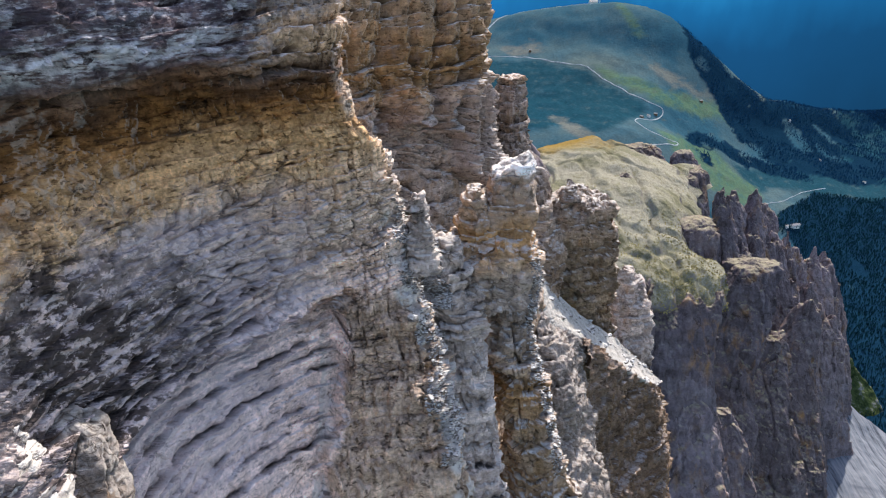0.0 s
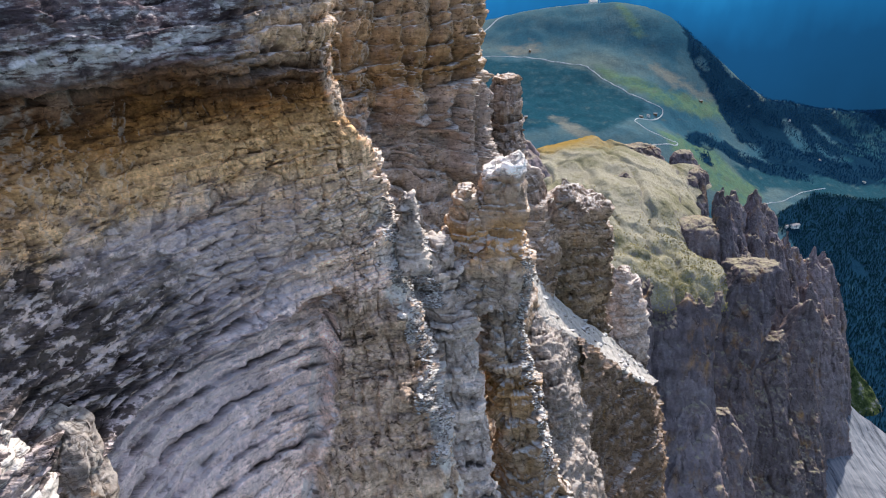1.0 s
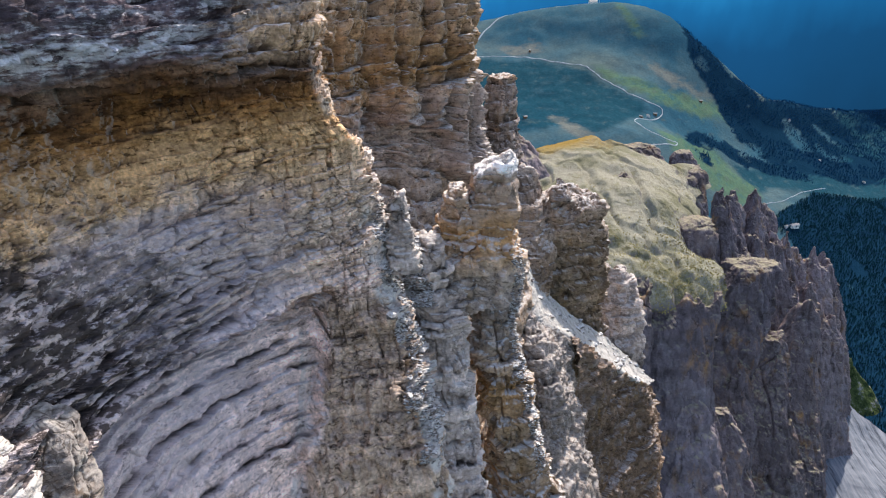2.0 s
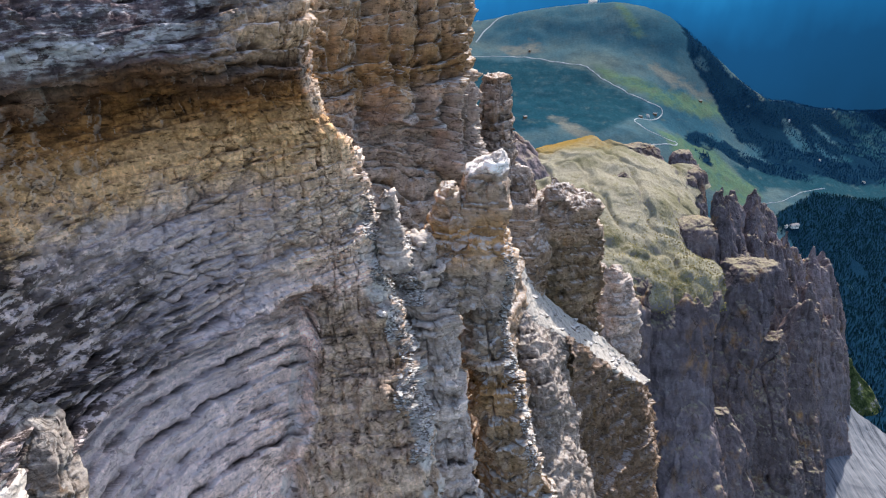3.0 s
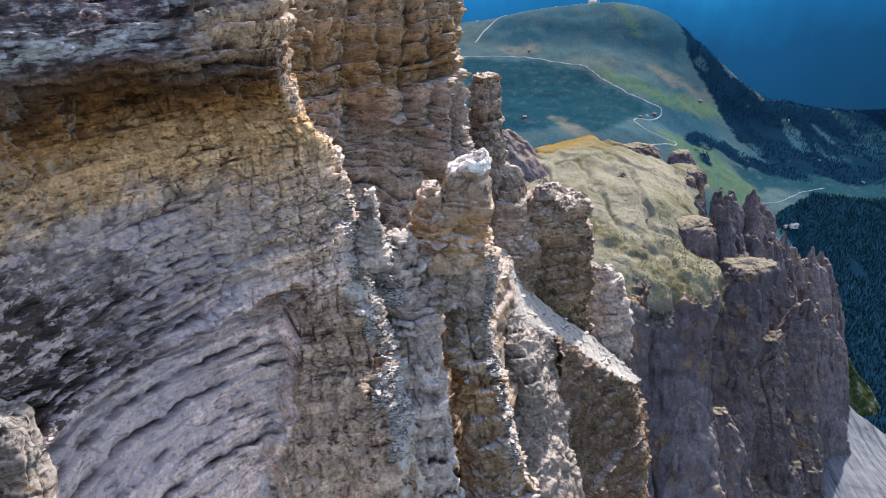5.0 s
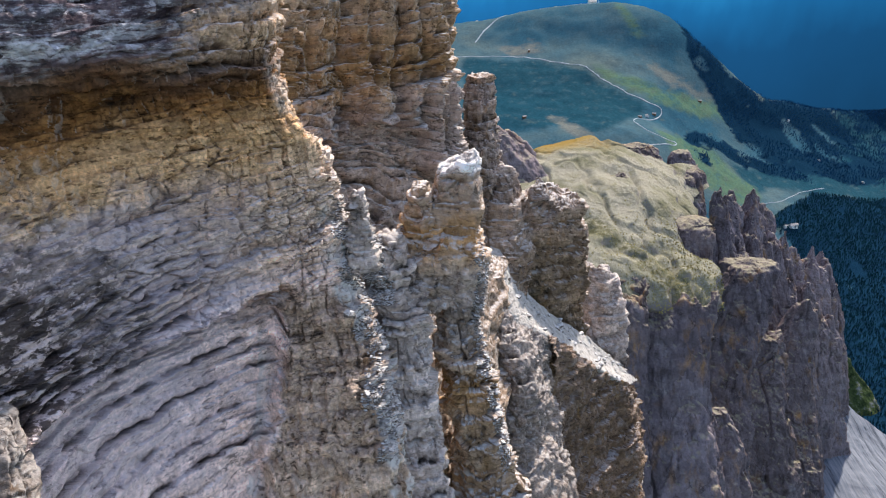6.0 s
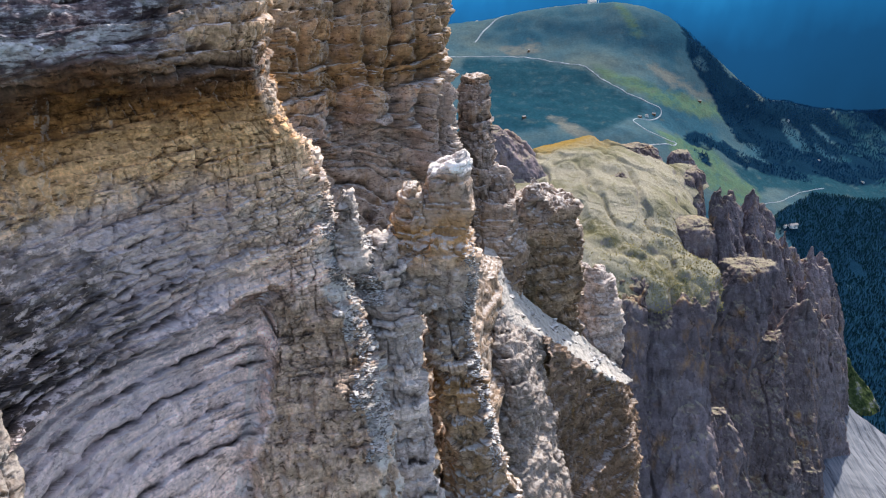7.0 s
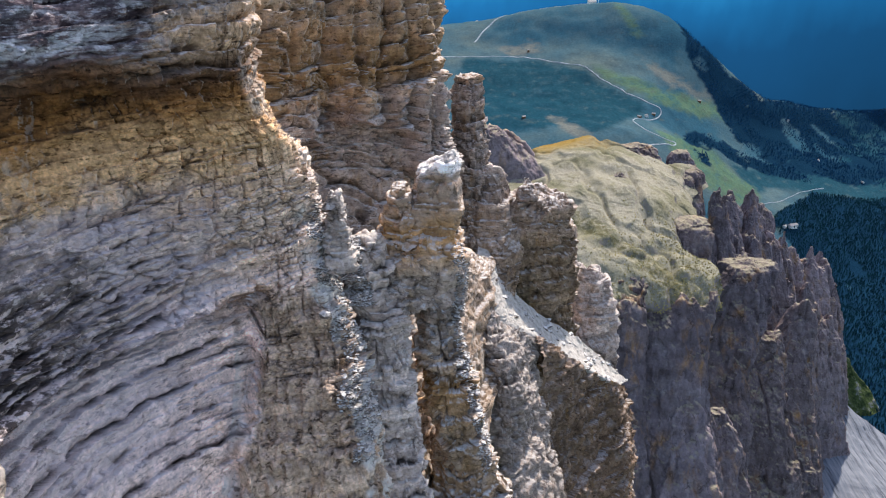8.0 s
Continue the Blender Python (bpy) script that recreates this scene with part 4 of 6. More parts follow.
cliff_foot = [(-17.2, 9.9, -17.1), (-15.3, 11.8, -20.3), (-14.9, 14.3, -24.5), (-13.6, 16.1, -27.7), (-12.1, 18.9, -32.5), (-9.4, 21.4, -36.8), (-6.3, 23.7, -40.8), (2.1, 26.6, -45.9), (3.2, 28.9, -49.7), (3.2, 34.1, -58.7), (-0.3, 47.7, -82.1)]
CLIFF = [brow, roof_edge, roof_foot, tan_top, nose, tan_foot, grey_top, grey_middle, slab_top, slab_upper, slab_lower, cliff_foot]
base = sheet(CLIFF, 0.1, 0.088, (5, 2, 1.2, 1, 1, 1, 1, 1, 2.5, 8), (2, 1, 1, 1, 1, 1, 1, 1, 1.2, 4))


def near_line(q, line, reach):
    """Points beside a line given as rows of x and z."""
    heights, across = zip(*sorted((z, x) for x, z in line))
    return (np.abs(q[:, 0] - np.interp(q[:, 2], heights, across)) < reach) & (q[:, 2] > heights[0]) & (q[:, 2] < heights[-1])


CREST_LINE = ((-2.9, -15.2), (-2.4, -20.0), (-1.4, -23.5), (-0.6, -25.5), (-0.5, -27.5), (0.5, -30.0), (0.9, -32.5))
# level, rise to the east, depth, east end, height above and below
SLAB_LEDGES = (
    (-21.3, RISE, 1.5, -6.2, 0.5, 0.7), (-22.3, RISE, 0.9, -7.0, 0.3, 0.4), (-23.4, 0.0, 0.8, -6.8, 0.7, 0.25), (-24.5, -0.02, 1.1, -6.8, 0.7, 0.3),
    (-25.4, -0.04, 0.7, -6.8, 0.6, 0.25), (-26.5, -0.06, 1.3, -6.8, 0.9, 0.35), (-27.4, -0.06, 0.7, -7.0, 0.6, 0.25), (-28.4, -0.08, 1.2, -7.0, 0.8, 0.35),
    (-29.2, -0.08, 0.7, -7.0, 0.6, 0.25), (-30.3, -0.08, 1.2, -7.2, 0.9, 0.35), (-31.4, -0.08, 0.9, -7.2, 0.8, 0.3),
)
WALL_LEDGES = (
    (-20.1, 0.08, 0.9, -9.0, 0.35, 0.4), (-18.8, 0.09, 0.9, -10.0, 0.4, 0.4), (-17.1, 0.1, 0.9, -10.5, 0.4, 0.4), (-15.3, 0.1, 0.8, -11.0, 0.4, 0.35),
    (-13.2, 0.10, 0.7, -9.5, 0.4, 0.3), (-6.3, 0.02, 0.9, -6.8, 0.9, 1.4), (-8.6, 0.06, 0.5, -6.8, 0.4, 0.4), (-2.4, 0.08, 0.8, -10.0, 0.5, 0.4),
    (-4.2, 0.07, 0.5, -9.0, 0.4, 0.3),
)
cliff_recess_dark = []


def cliff_shape(p, strat):
    """The large ledges, the overhanging band, the corner beside the slab and a few pockets."""
    x, z = p[:, 0], p[:, 2]
    wave = 0.35 * fbm(p, 3.0, 3, 77)
    d = 0 * x
    crevice_dark = 0 * x
    for level, rise, out, hi, up, down in SLAB_LEDGES + WALL_LEDGES:
        t = z - (level + rise * (x + 7)) + (0.3 if level < -22.5 else 0.7) * wave + 0.12 * fbm(p, 0.7, 2, 78)
        on = np.clip((x + 40) / 1.5, 0, 1) * np.clip((hi - x) / 1.5, 0, 1) * np.clip((1.1 if out > 0.95 else 0.75) + 0.9 * fbm(p, 4.0, 2, 80 + int(-level)), 0.15, 1.2)
        if level == -21.3:
            edge = np.clip(t / 0.1 + 0.5, 0, 1)
            d = d + on * (0.9 * edge * np.exp(-np.clip(t, 0, 9) / 0.6) - 1.3 * (1 - edge) * np.exp(np.clip(t, -9, 0) / 1.3))
            crevice_dark = np.maximum(crevice_dark, np.clip(on, 0, 1) * (1 - edge) * np.exp(np.clip(t, -9, 0) / 0.55))
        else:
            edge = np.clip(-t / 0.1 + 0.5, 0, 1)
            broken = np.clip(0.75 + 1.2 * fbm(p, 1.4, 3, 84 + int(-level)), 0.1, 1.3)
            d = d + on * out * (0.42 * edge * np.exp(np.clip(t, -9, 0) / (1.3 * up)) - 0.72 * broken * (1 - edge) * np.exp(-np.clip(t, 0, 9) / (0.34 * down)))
            crevice_dark = np.maximum(crevice_dark, 1.5 * np.clip(on * out * 1.5 - 0.2, 0, 1) * broken * (1 - edge) * np.exp(-np.clip(t, 0, 9) / (0.30 * down + 0.08)))
    line = x + 6.9 + 0.10 * (z + 30) - 0.17 * np.minimum(z + 25.5, 0) + 1.1 * wave + 0.25 * fbm(p, 0.9, 2, 79)
    low = np.clip((-21.8 - z) / 0.8, 0, 1)
    d = d + low * (0.75 * np.clip(line / 0.5, -1, 1) * np.exp(-np.clip(line, 0, 50) / 4.0) - 0.35 * np.exp(-((line + 0.3) / 0.3) ** 2))
    rib = low * np.clip(line / 0.6, 0, 1)
    e = p * np.array([1, 1, 0.16])
    d = d + rib * 0.55 * (np.abs(fbm(e, 0.9, 3, 91)) - 0.3)
    for px, pz, wide, tall, deep in ((-13.9, -14.3, 0.9, 0.35, 0.9), (-17.6, -8.6, 0.35, 1.0, 0.8), (-16.6, -12.4, 0.3, 0.5, 0.6), (-19.4, -8.3, 0.25, 0.9, 0.8), (-11.3, -17.2, 0.6, 0.25, 0.5), (-8.0, -18.0, 0.7, 0.25, 0.5), (-7.2, -21.7, 0.8, 0.4, 0.7)):
        d = d - deep * np.exp(-((x - px) / wide) ** 2 - ((z - pz) / tall) ** 2)
    heights, across = zip(*sorted((b, a) for a, b in CREST_LINE))
    on = np.exp(-(((x - np.interp(z, heights, across)) / 0.7) ** 2)) * (z > heights[0]) * (z < heights[-1]) * (p[:, 1] < 46)
    tread = (z + 0.5 * fbm(p, 1.6, 3, 93)) / 0.75
    d = d + on * (0.75 * (tread - np.floor(tread)) - 0.15)
    cliff_recess_dark.append(np.clip(crevice_dark * (1 - on), 0, 1))
    return d


def cliff_dip(p):
    """The beds climb to the east in the wall and sink a little in the slab under the main ledge."""
    slab = np.clip((-21.6 + RISE * (p[:, 0] + 7) - p[:, 2]) / 0.8, 0, 1) * np.clip((-6.8 - p[:, 0]) / 0.8, 0, 1)
    return (-0.13 + 0.28 * slab) * p[:, 0]


def cliff_bedding(p):
    """The ochre band is rubbly and hardly bedded."""
    z = p[:, 2] + 0.05 * p[:, 0]
    rib = (p[:, 0] > -7) * (p[:, 2] < -21)
    return (1 - 0.5 * rib) - 0.75 * np.exp(-(((z + 10.2) / 2.6) ** 2)) - 0.35 * np.exp(-(((z + 25.5) / 2.5) ** 2)) * (p[:, 0] < -7)


bp = base.reshape(-1, 3)
below = np.clip((-21.6 + RISE * (bp[:, 0] + 7) - bp[:, 2]) / 0.8, 0, 1) * np.clip((-6.8 - bp[:, 0]) / 0.8, 0, 1)
# crest: rim to whiten, for its pale rubble and its painted sunlight.
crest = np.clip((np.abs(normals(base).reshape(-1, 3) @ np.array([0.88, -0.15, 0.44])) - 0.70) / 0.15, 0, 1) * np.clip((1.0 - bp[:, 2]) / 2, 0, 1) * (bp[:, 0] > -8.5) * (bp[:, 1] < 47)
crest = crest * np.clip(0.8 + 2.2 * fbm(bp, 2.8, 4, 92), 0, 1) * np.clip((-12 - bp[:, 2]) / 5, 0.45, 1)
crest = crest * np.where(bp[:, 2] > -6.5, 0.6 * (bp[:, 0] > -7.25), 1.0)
smoothing = (1 - 0.55 * below) * (1 - 0.42 * crest) * (1 - 0.45 * np.exp(-(((bp[:, 2] + 6.2) / 1.1) ** 2)))
net, tone = weather(base, seed=1, bedding=cliff_bedding, soft=smoothing, bed=0.92, beds=0.20, block=0.22, joint=0.5, lumps=0.22, grit=0.05, chunk=0.34, saw=0.36, notch=1.2, crack=0.22, flute=0.12, dip=cliff_dip, shape=cliff_shape)
cliff = thing("cliff_wall", "layered grey and ochre limestone cliff wall with bedding ledges", "cliff")
bands(cliff, ("grey_top_band", "ochre_overhang", "tan_band", "grey_band", "stepped_slab", "foot"), net, tone, cliff_rock, extra={"crevice_dark": np.maximum(cliff_recess_dark[0], last_made["crevice_dark"] * (1 - 0.6 * below)), "crest": crest})
scatter_stones(cliff, net, 130, 7, 0.10, 0.30, white_rock, lambda q: near_line(q, CREST_LINE, 0.75) & (q[:, 1] < 46), 0.0)
rubble(cliff, net, 4500, 17, 0.05, 0.13, white_rock, lambda q: near_line(q + 0.35 * np.sin(q[:, [2, 2, 2]] * 1.7), CREST_LINE, 0.6) & (q[:, 1] < 46))
# Added top, out of view; its height decides how far the wall shades.
TOP = [CLIFF[0]] + [[(x - 0.5 * back, y + 0.85 * back, z) for x, y, _ in CLIFF[0]] for z, back in ((2.5, 0.6), (4.5, 4), (6, 14), (2, 40))]
net, tone = weather(sheet(TOP[::-1], 0.45), seed=1, bed=0.9, beds=0.2, block=0.2, lumps=0.3, chunk=0.5)
part("unseen_upper_face", grid_mesh("unseen_upper_face", net, tone), cliff_rock, cliff)

buttress_brow = [(-15.5, 62.4, 0.1), (-10.7, 71.2, 0.1), (-6.5, 76.7, 0.1), (-2.9, 80, 0.1), (1.1, 81.6, 0.2), (4.2, 85.5, 0.2), (7, 89.8, 0.2), (7.1, 96.4, 0.2), (3.9, 133.7, 0.2)]
buttress_upper = [(-15.7, 60.2, -7.5), (-10.8, 68.5, -8.5), (-6.5, 73.1, -9.1), (-2.9, 75.7, -9.4), (1.1, 78.3, -9.7), (4.2, 80.9, -10), (6.8, 84.5, -10.5), (6.9, 90.8, -11.2), (3.7, 126, -15.6)]
buttress_waist = [(-16, 59.5, -11.4), (-11, 67.6, -13), (-6.6, 71.6, -13.8), (-2.9, 73.8, -14.2), (1.1, 77.1, -14.8), (4.3, 79.7, -15.3), (7, 82.7, -15.9), (7.1, 88.7, -17.1), (3.9, 123, -23.6)]
slab_brow = [(-16.3, 58.8, -15.5), (-11, 65.6, -17.4), (-6.7, 70.5, -18.7), (-2.9, 73.4, -19.4), (1.1, 76.4, -20.2), (4.4, 79.3, -21), (7.3, 81.3, -21.5), (7.3, 87.2, -23.1), (4.2, 120.5, -31.9)]
slab_face = [(-16.3, 57, -19.5), (-11, 63.7, -21.7), (-6.7, 68.9, -23.5), (-3, 72.2, -24.6), (1.1, 74.6, -25.5), (4.4, 77.4, -26.4), (7.6, 79.8, -27.2), (7.6, 85.5, -29.2), (4.5, 117.8, -40.2)]
gully_edge = [(-15.5, 52.3, -22.7), (-10.5, 58.7, -25.5), (-6.5, 64.2, -27.8), (-2.9, 67, -29), (1.1, 69.7, -30.2), (4.3, 72.5, -31.4), (7.8, 75.2, -32.6), (7.9, 80.7, -35), (5, 111.9, -48.5)]
buttress_base = [(-14.1, 44.5, -27.9), (-9.5, 49.6, -31.1), (-5.9, 54.8, -34.3), (-2.6, 57.3, -35.9), (1, 59.9, -37.6), (4, 62.5, -39.2), (7.9, 65, -40.8), (8.1, 70.2, -44), (5.8, 99.3, -62.2)]
WALLB = [buttress_brow, buttress_upper, buttress_waist, slab_brow, slab_face, gully_edge, buttress_base]


def buttress_dip(p):
    """Level beds in the columns, beds that sink to the east in the slab below them."""
    return 0.38 * p[:, 0] * np.clip((-18.0 - p[:, 2]) / 2.0, 0, 1)


def buttress_shape(p, strat):
    """Three bulging columns with chimneys between them, undercut above a smoother leaning slab."""
    x, z = p[:, 0], p[:, 2]
    wave = fbm(p, 4.0, 3, 83)
    d = 0 * x - 2.6
    for left, right, foot, out in ((-14.5, -6.0, -18.2, 4.6), (-6.0, 0.2, -17.6, 4.0), (0.2, 3.0, -19.0, 3.8), (3.0, 5.6, -24.0, 4.4), (5.6, 9.4, -26.0, 3.8)):
        side = (x - 0.5 * (left + right) + 0.7 * wave) / (0.5 * (right - left))
        under = z - foot + 1.3 * wave
        edge = np.clip(under / 0.35 + 0.5, 0, 1)
        d = d + (np.abs(side) < 1) * out * np.sqrt(np.clip(1 - side**2, 0, 1)) * edge * (0.75 + 0.25 * np.exp(-np.clip(under, 0, 9) / 1.5))
    for at, lean, wide, deep, foot in ((-9.6, 0.05, 0.4, 1.0, -13), (-3.2, -0.10, 0.4, 1.1, -14), (7.0, 0.03, 0.35, 1.2, -22)):
        line = x - at - lean * (z + 8) + 0.6 * wave
        d = d - deep * np.exp(-((line / wide) ** 2)) * np.clip((z - foot) / 3, 0, 1)
    for at in (-21.5, -26.5, -31.5):
        line = z - at + 0.75 * x + 0.8 * wave
        d = d - 0.7 * np.exp(-((line / 0.3) ** 2)) * np.clip((-17 - z) / 2, 0, 1)
    return d


wall_base = sheet(WALLB, 0.15, 0.12, (4, 1, 1, 1, 1, 1, 3, 12), (1.5, 1, 1, 1, 1, 1.5, 5))
calm = 1 - 0.25 * np.clip((-16.5 - wall_base[..., 2]) / 2, 0, 1) * np.clip((3.0 - wall_base[..., 0]) / 2, 0, 1)
net, tone = weather(wall_base, seed=2, soft=calm, dip=buttress_dip, bed=1.7, beds=0.40, block=0.40, joint=0.6, lumps=0.4, grit=0.07, chunk=0.50, ledge=0.65, saw=0.40, notch=0.9, crack=0.5, shape=buttress_shape)
wall_b = thing("rock_buttress", "tall brown and grey bedded limestone buttress", "cliff")
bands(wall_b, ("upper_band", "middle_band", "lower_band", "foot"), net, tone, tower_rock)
# Unseen top of the buttress, kept low to let the sun pass over.
TOP = [WALLB[0]] + [[(x - 0.7 * back, y + 0.7 * back, z) for x, y, _ in WALLB[0]] for z, back in ((2, 0.5), (4, 3), (5, 10), (1, 30))]
net, tone = weather(sheet(TOP[::-1], 0.6), seed=2, bed=1.5, beds=0.3, block=0.3, lumps=0.5, chunk=0.6)
part("unseen_upper_face", grid_mesh("unseen_upper_face", net, tone), tower_rock, wall_b)


def column(name, levels, material, label, category, step, seed, unit, group="", shade=0.0, clear=1.0, parent=None, tip=0.0, **kw):
    opts = dict(power=2.8, wobble=0.12)
    for key in ("power", "wobble", "facets", "jag"):
        if key in kw:
            opts[key] = kw.pop(key)
    g = tube(levels, step, seed=seed, **opts)
    if tip:
        near_top = np.exp(-np.clip(levels[0][2] - g[..., 2], 0, 99) / levels[0][3])
        g[..., 2] += tip * near_top * (g[..., 0] - levels[0][0])
    soft = np.ones(g.shape[:2])
    soft[:max(6, int(levels[0][3] / step))] = 0.45
    net, tone = weather(g, closed=True, seed=seed, unit=unit, soft=soft, **kw)
    last_made["net"] = net
    tone = np.clip(0.5 + (tone - 0.5) * clear + shade, 0, 1)
    if parent is not None:
        return part(name, grid_mesh(name, net, tone, True, cap=True), material, parent)
    ob = thing(name, label, category, group)
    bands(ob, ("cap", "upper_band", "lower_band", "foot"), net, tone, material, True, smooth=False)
    return ob


TOWER = [
    (10.1, 95.1, -14.6, 2.0, 2.3),
    (10.1, 95.6, -15.1, 2.6, 3.0),
    (10.0, 94.3, -19.1, 2.8, 3.3),
    (10.2, 92.6, -24.5, 2.9, 3.4),
    (10.5, 89.5, -31, 2.8, 3.7),
    (10.5, 85, -40.9, 3.6, 4.7),
]
column("rock_tower", TOWER, tower_rock, "slim brown limestone tower with a pale top", "rock tower", 0.14, 21, 1.0, power=4.0, jag=0.15, bed=1.8, beds=0.25, block=0.3, joint=0.5, lumps=0.3, chunk=0.5, notch=0.8)
PIN = [
    (4.6, 49.6, -20.6, 2.6, 2.2),
    (4.3, 49.4, -21.2, 3.7, 3.0),
    (4.3, 49.2, -23.7, 3.8, 3.1),
    (4.6, 48.4, -25.6, 3.5, 2.9),
    (5.2, 48.0, -26.6, 2.7, 2.4),
    (5.7, 48.4, -27.3, 2.1, 2.0),
    (6, 47, -30.3, 2.3, 2.1),
    (6.9, 46.2, -34.3, 2.4, 2.3),
    (7.7, 45.7, -38.5, 2.6, 2.5),
    (8.6, 45.3, -42.8, 3.1, 2.9),
    (9.4, 42.5, -49.7, 4.5, 4.2),
]
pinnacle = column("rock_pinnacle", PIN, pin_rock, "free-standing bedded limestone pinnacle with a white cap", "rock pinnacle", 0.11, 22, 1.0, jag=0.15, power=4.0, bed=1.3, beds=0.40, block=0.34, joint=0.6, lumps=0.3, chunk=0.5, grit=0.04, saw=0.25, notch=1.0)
# White stones added down the east edge stand in for its sunlit strip.
EAST_LINE = ((7.5, -21.2), (8.0, -24.0), (7.6, -26.5), (7.7, -29.0), (8.6, -33.0), (9.6, -37.0), (10.4, -41.0))
scatter_stones(pinnacle, last_made["net"], 90, 8, 0.10, 0.28, white_rock, lambda q: near_line(q, EAST_LINE, 0.55) & (q[:, 1] < 49.5), 0.0)
rubble(pinnacle, last_made["net"], 2600, 18, 0.05, 0.12, white_rock, lambda q: near_line(q, EAST_LINE, 0.5) & (q[:, 1] < 49.5))
HEAD = [
    (5.75, 51.4, -14.9, 1.5, 1.4),
    (5.75, 51.3, -15.3, 1.85, 1.6),
    (5.65, 51.0, -17.5, 2.15, 1.9),
    (5.6, 50.6, -19.6, 2.3, 2.1),
    (5.4, 50.2, -21.8, 2.5, 2.3),
]
column("head", HEAD, pin_rock, "", "", 0.1, 35, 1.0, parent=pinnacle, jag=0.12, power=6.0, facets=4, wobble=0.05, bed=1.1, beds=0.16, block=0.2, joint=0.3, lumps=0.2, chunk=0.3, grit=0.03, saw=0.16, notch=0.4, tip=0.55)
NECK = [
    (2.7, 50.2, -16.8, 0.6, 0.8),
    (2.75, 50.1, -17.6, 1.1, 1.2),
    (2.7, 49.9, -19.4, 1.6, 1.6),
    (2.6, 49.7, -20.9, 1.9, 1.8),
    (2.7, 49.5, -22.2, 2.0, 1.8),
]
column("shoulder", NECK, pin_rock, "", "", 0.1, 36, 1.0, parent=pinnacle, jag=0.3, facets=6, bed=1.1, beds=0.16, block=0.2, joint=0.3, lumps=0.2, chunk=0.35, grit=0.03, saw=0.16, notch=0.4)
KNOB = [
    (-2.15, 44.6, -15.6, 0.5, 0.5),
    (-2.0, 44.4, -16.4, 0.9, 0.8),
    (-1.8, 44.0, -17.8, 1.25, 1.0),
    (-1.8, 43.6, -19.4, 1.3, 1.0),
    (-2.0, 43.0, -21.0, 1.3, 1.0),
]
column("rock_outcrop", KNOB, pale_rock, "pale sunlit limestone outcrop on the corner of the cliff", "rock outcrop", 0.09, 37, 1.0, jag=0.5, facets=6, bed=0.9, beds=0.15, block=0.2, joint=0.3, lumps=0.4, chunk=0.5, grit=0.03, notch=0.4)
RIBM = [
    (-0.7, 46.9, -20.3, 1.9, 1.3),
    (-0.4, 46.9, -21.4, 2.3, 1.7),
    (0.4, 46.2, -23.8, 2.6, 2.0),
    (1.2, 44.9, -25.6, 2.5, 1.9),
    (1.3, 43.9, -27.5, 1.7, 1.4),
    (1.6, 43, -30.3, 2.2, 1.6),
    (2.2, 41.7, -33.8, 2.3, 1.7),
    (2.7, 39.9, -37.5, 2.5, 1.8),
    (3.0, 37.6, -41.5, 2.8, 2.0),
    (3.4, 33.5, -47.3, 3.4, 2.4),
]
OUTCROP = [
    (-19.8, 21.1, -18.4, 0.9, 0.7),
    (-19.6, 21.1, -18.7, 1.3, 1.0),
    (-19.5, 20.8, -19.5, 1.9, 1.3),
    (-19.3, 20.3, -20.5, 2.5, 1.8),
    (-18.7, 18.8, -22.4, 3.2, 2.3),
]
column("rock_outcrop", OUTCROP, white_rock, "sunlit white limestone outcrop at the cliff foot", "rock outcrop", 0.09, 28, 1.0, facets=5, jag=0.3, bed=0.8, beds=0.12, block=0.2, lumps=0.4, chunk=0.4, ledge=0.1)
BOSS = [
    (-17.8, 24.1, -19.5, 0.9, 0.6),
    (-17.6, 24.1, -19.8, 1.5, 1.0),
    (-17.4, 23.4, -20.7, 1.9, 1.3),
    (-17.1, 22.4, -22.1, 2.3, 1.6),
    (-16.4, 20.5, -24.6, 2.7, 1.9),
]
# shade=-0.28 darkens the rock's colour so it passes for unlit.
column("rock_outcrop", BOSS, slope_rock, "rounded grey limestone outcrop at the cliff foot", "rock outcrop", 0.09, 29, 1.0, shade=-0.28, facets=5, jag=0.12, bed=1.2, beds=0.03, block=0.08, joint=0.2, lumps=0.1, chunk=0.12, crack=0.1, ledge=0.05, saw=0.06)
gully_head = [(-11.2, 62.6, -26.5), (-5.1, 62.5, -26.8), (1.1, 67.9, -29.4), (6.9, 73.1, -32.5), (14.1, 81.6, -38)]
gully_upper = [(-10.2, 56, -26.7), (-4.6, 55.1, -26.3), (0.9, 56.7, -27.6), (6, 62.7, -31.3), (13.2, 74.9, -38.2)]
gully_middle = [(-9.2, 47.9, -30), (-4.2, 47.9, -30), (0.8, 49.6, -31.1), (5.4, 53.7, -34.3), (12.6, 67.3, -45.5)]
gully_lower = [(-8.9, 43.3, -35.6), (-4.1, 43.3, -35.6), (0.8, 44.9, -36.9), (5.1, 48.1, -39.5), (11.6, 59, -49.4)]
gully_foot = [(-8.2, 35.5, -43.1), (-3.8, 35.5, -43.1), (0.7, 36.9, -44.9), (4.7, 39.1, -47.5), (10.1, 45.5, -55.2)]
GULLY = [gully_head, gully_upper, gully_middle, gully_lower, gully_foot]
net, tone = weather(sheet(GULLY, 0.25), seed=30, bed=1.2, beds=0.2, block=0.2, lumps=0.5)
gully = thing("gully_slope", "shaded brown rock floor of the gully", "rock slope")
bands(gully, ("upper_band", "lower_band"), net, tone, tower_rock)
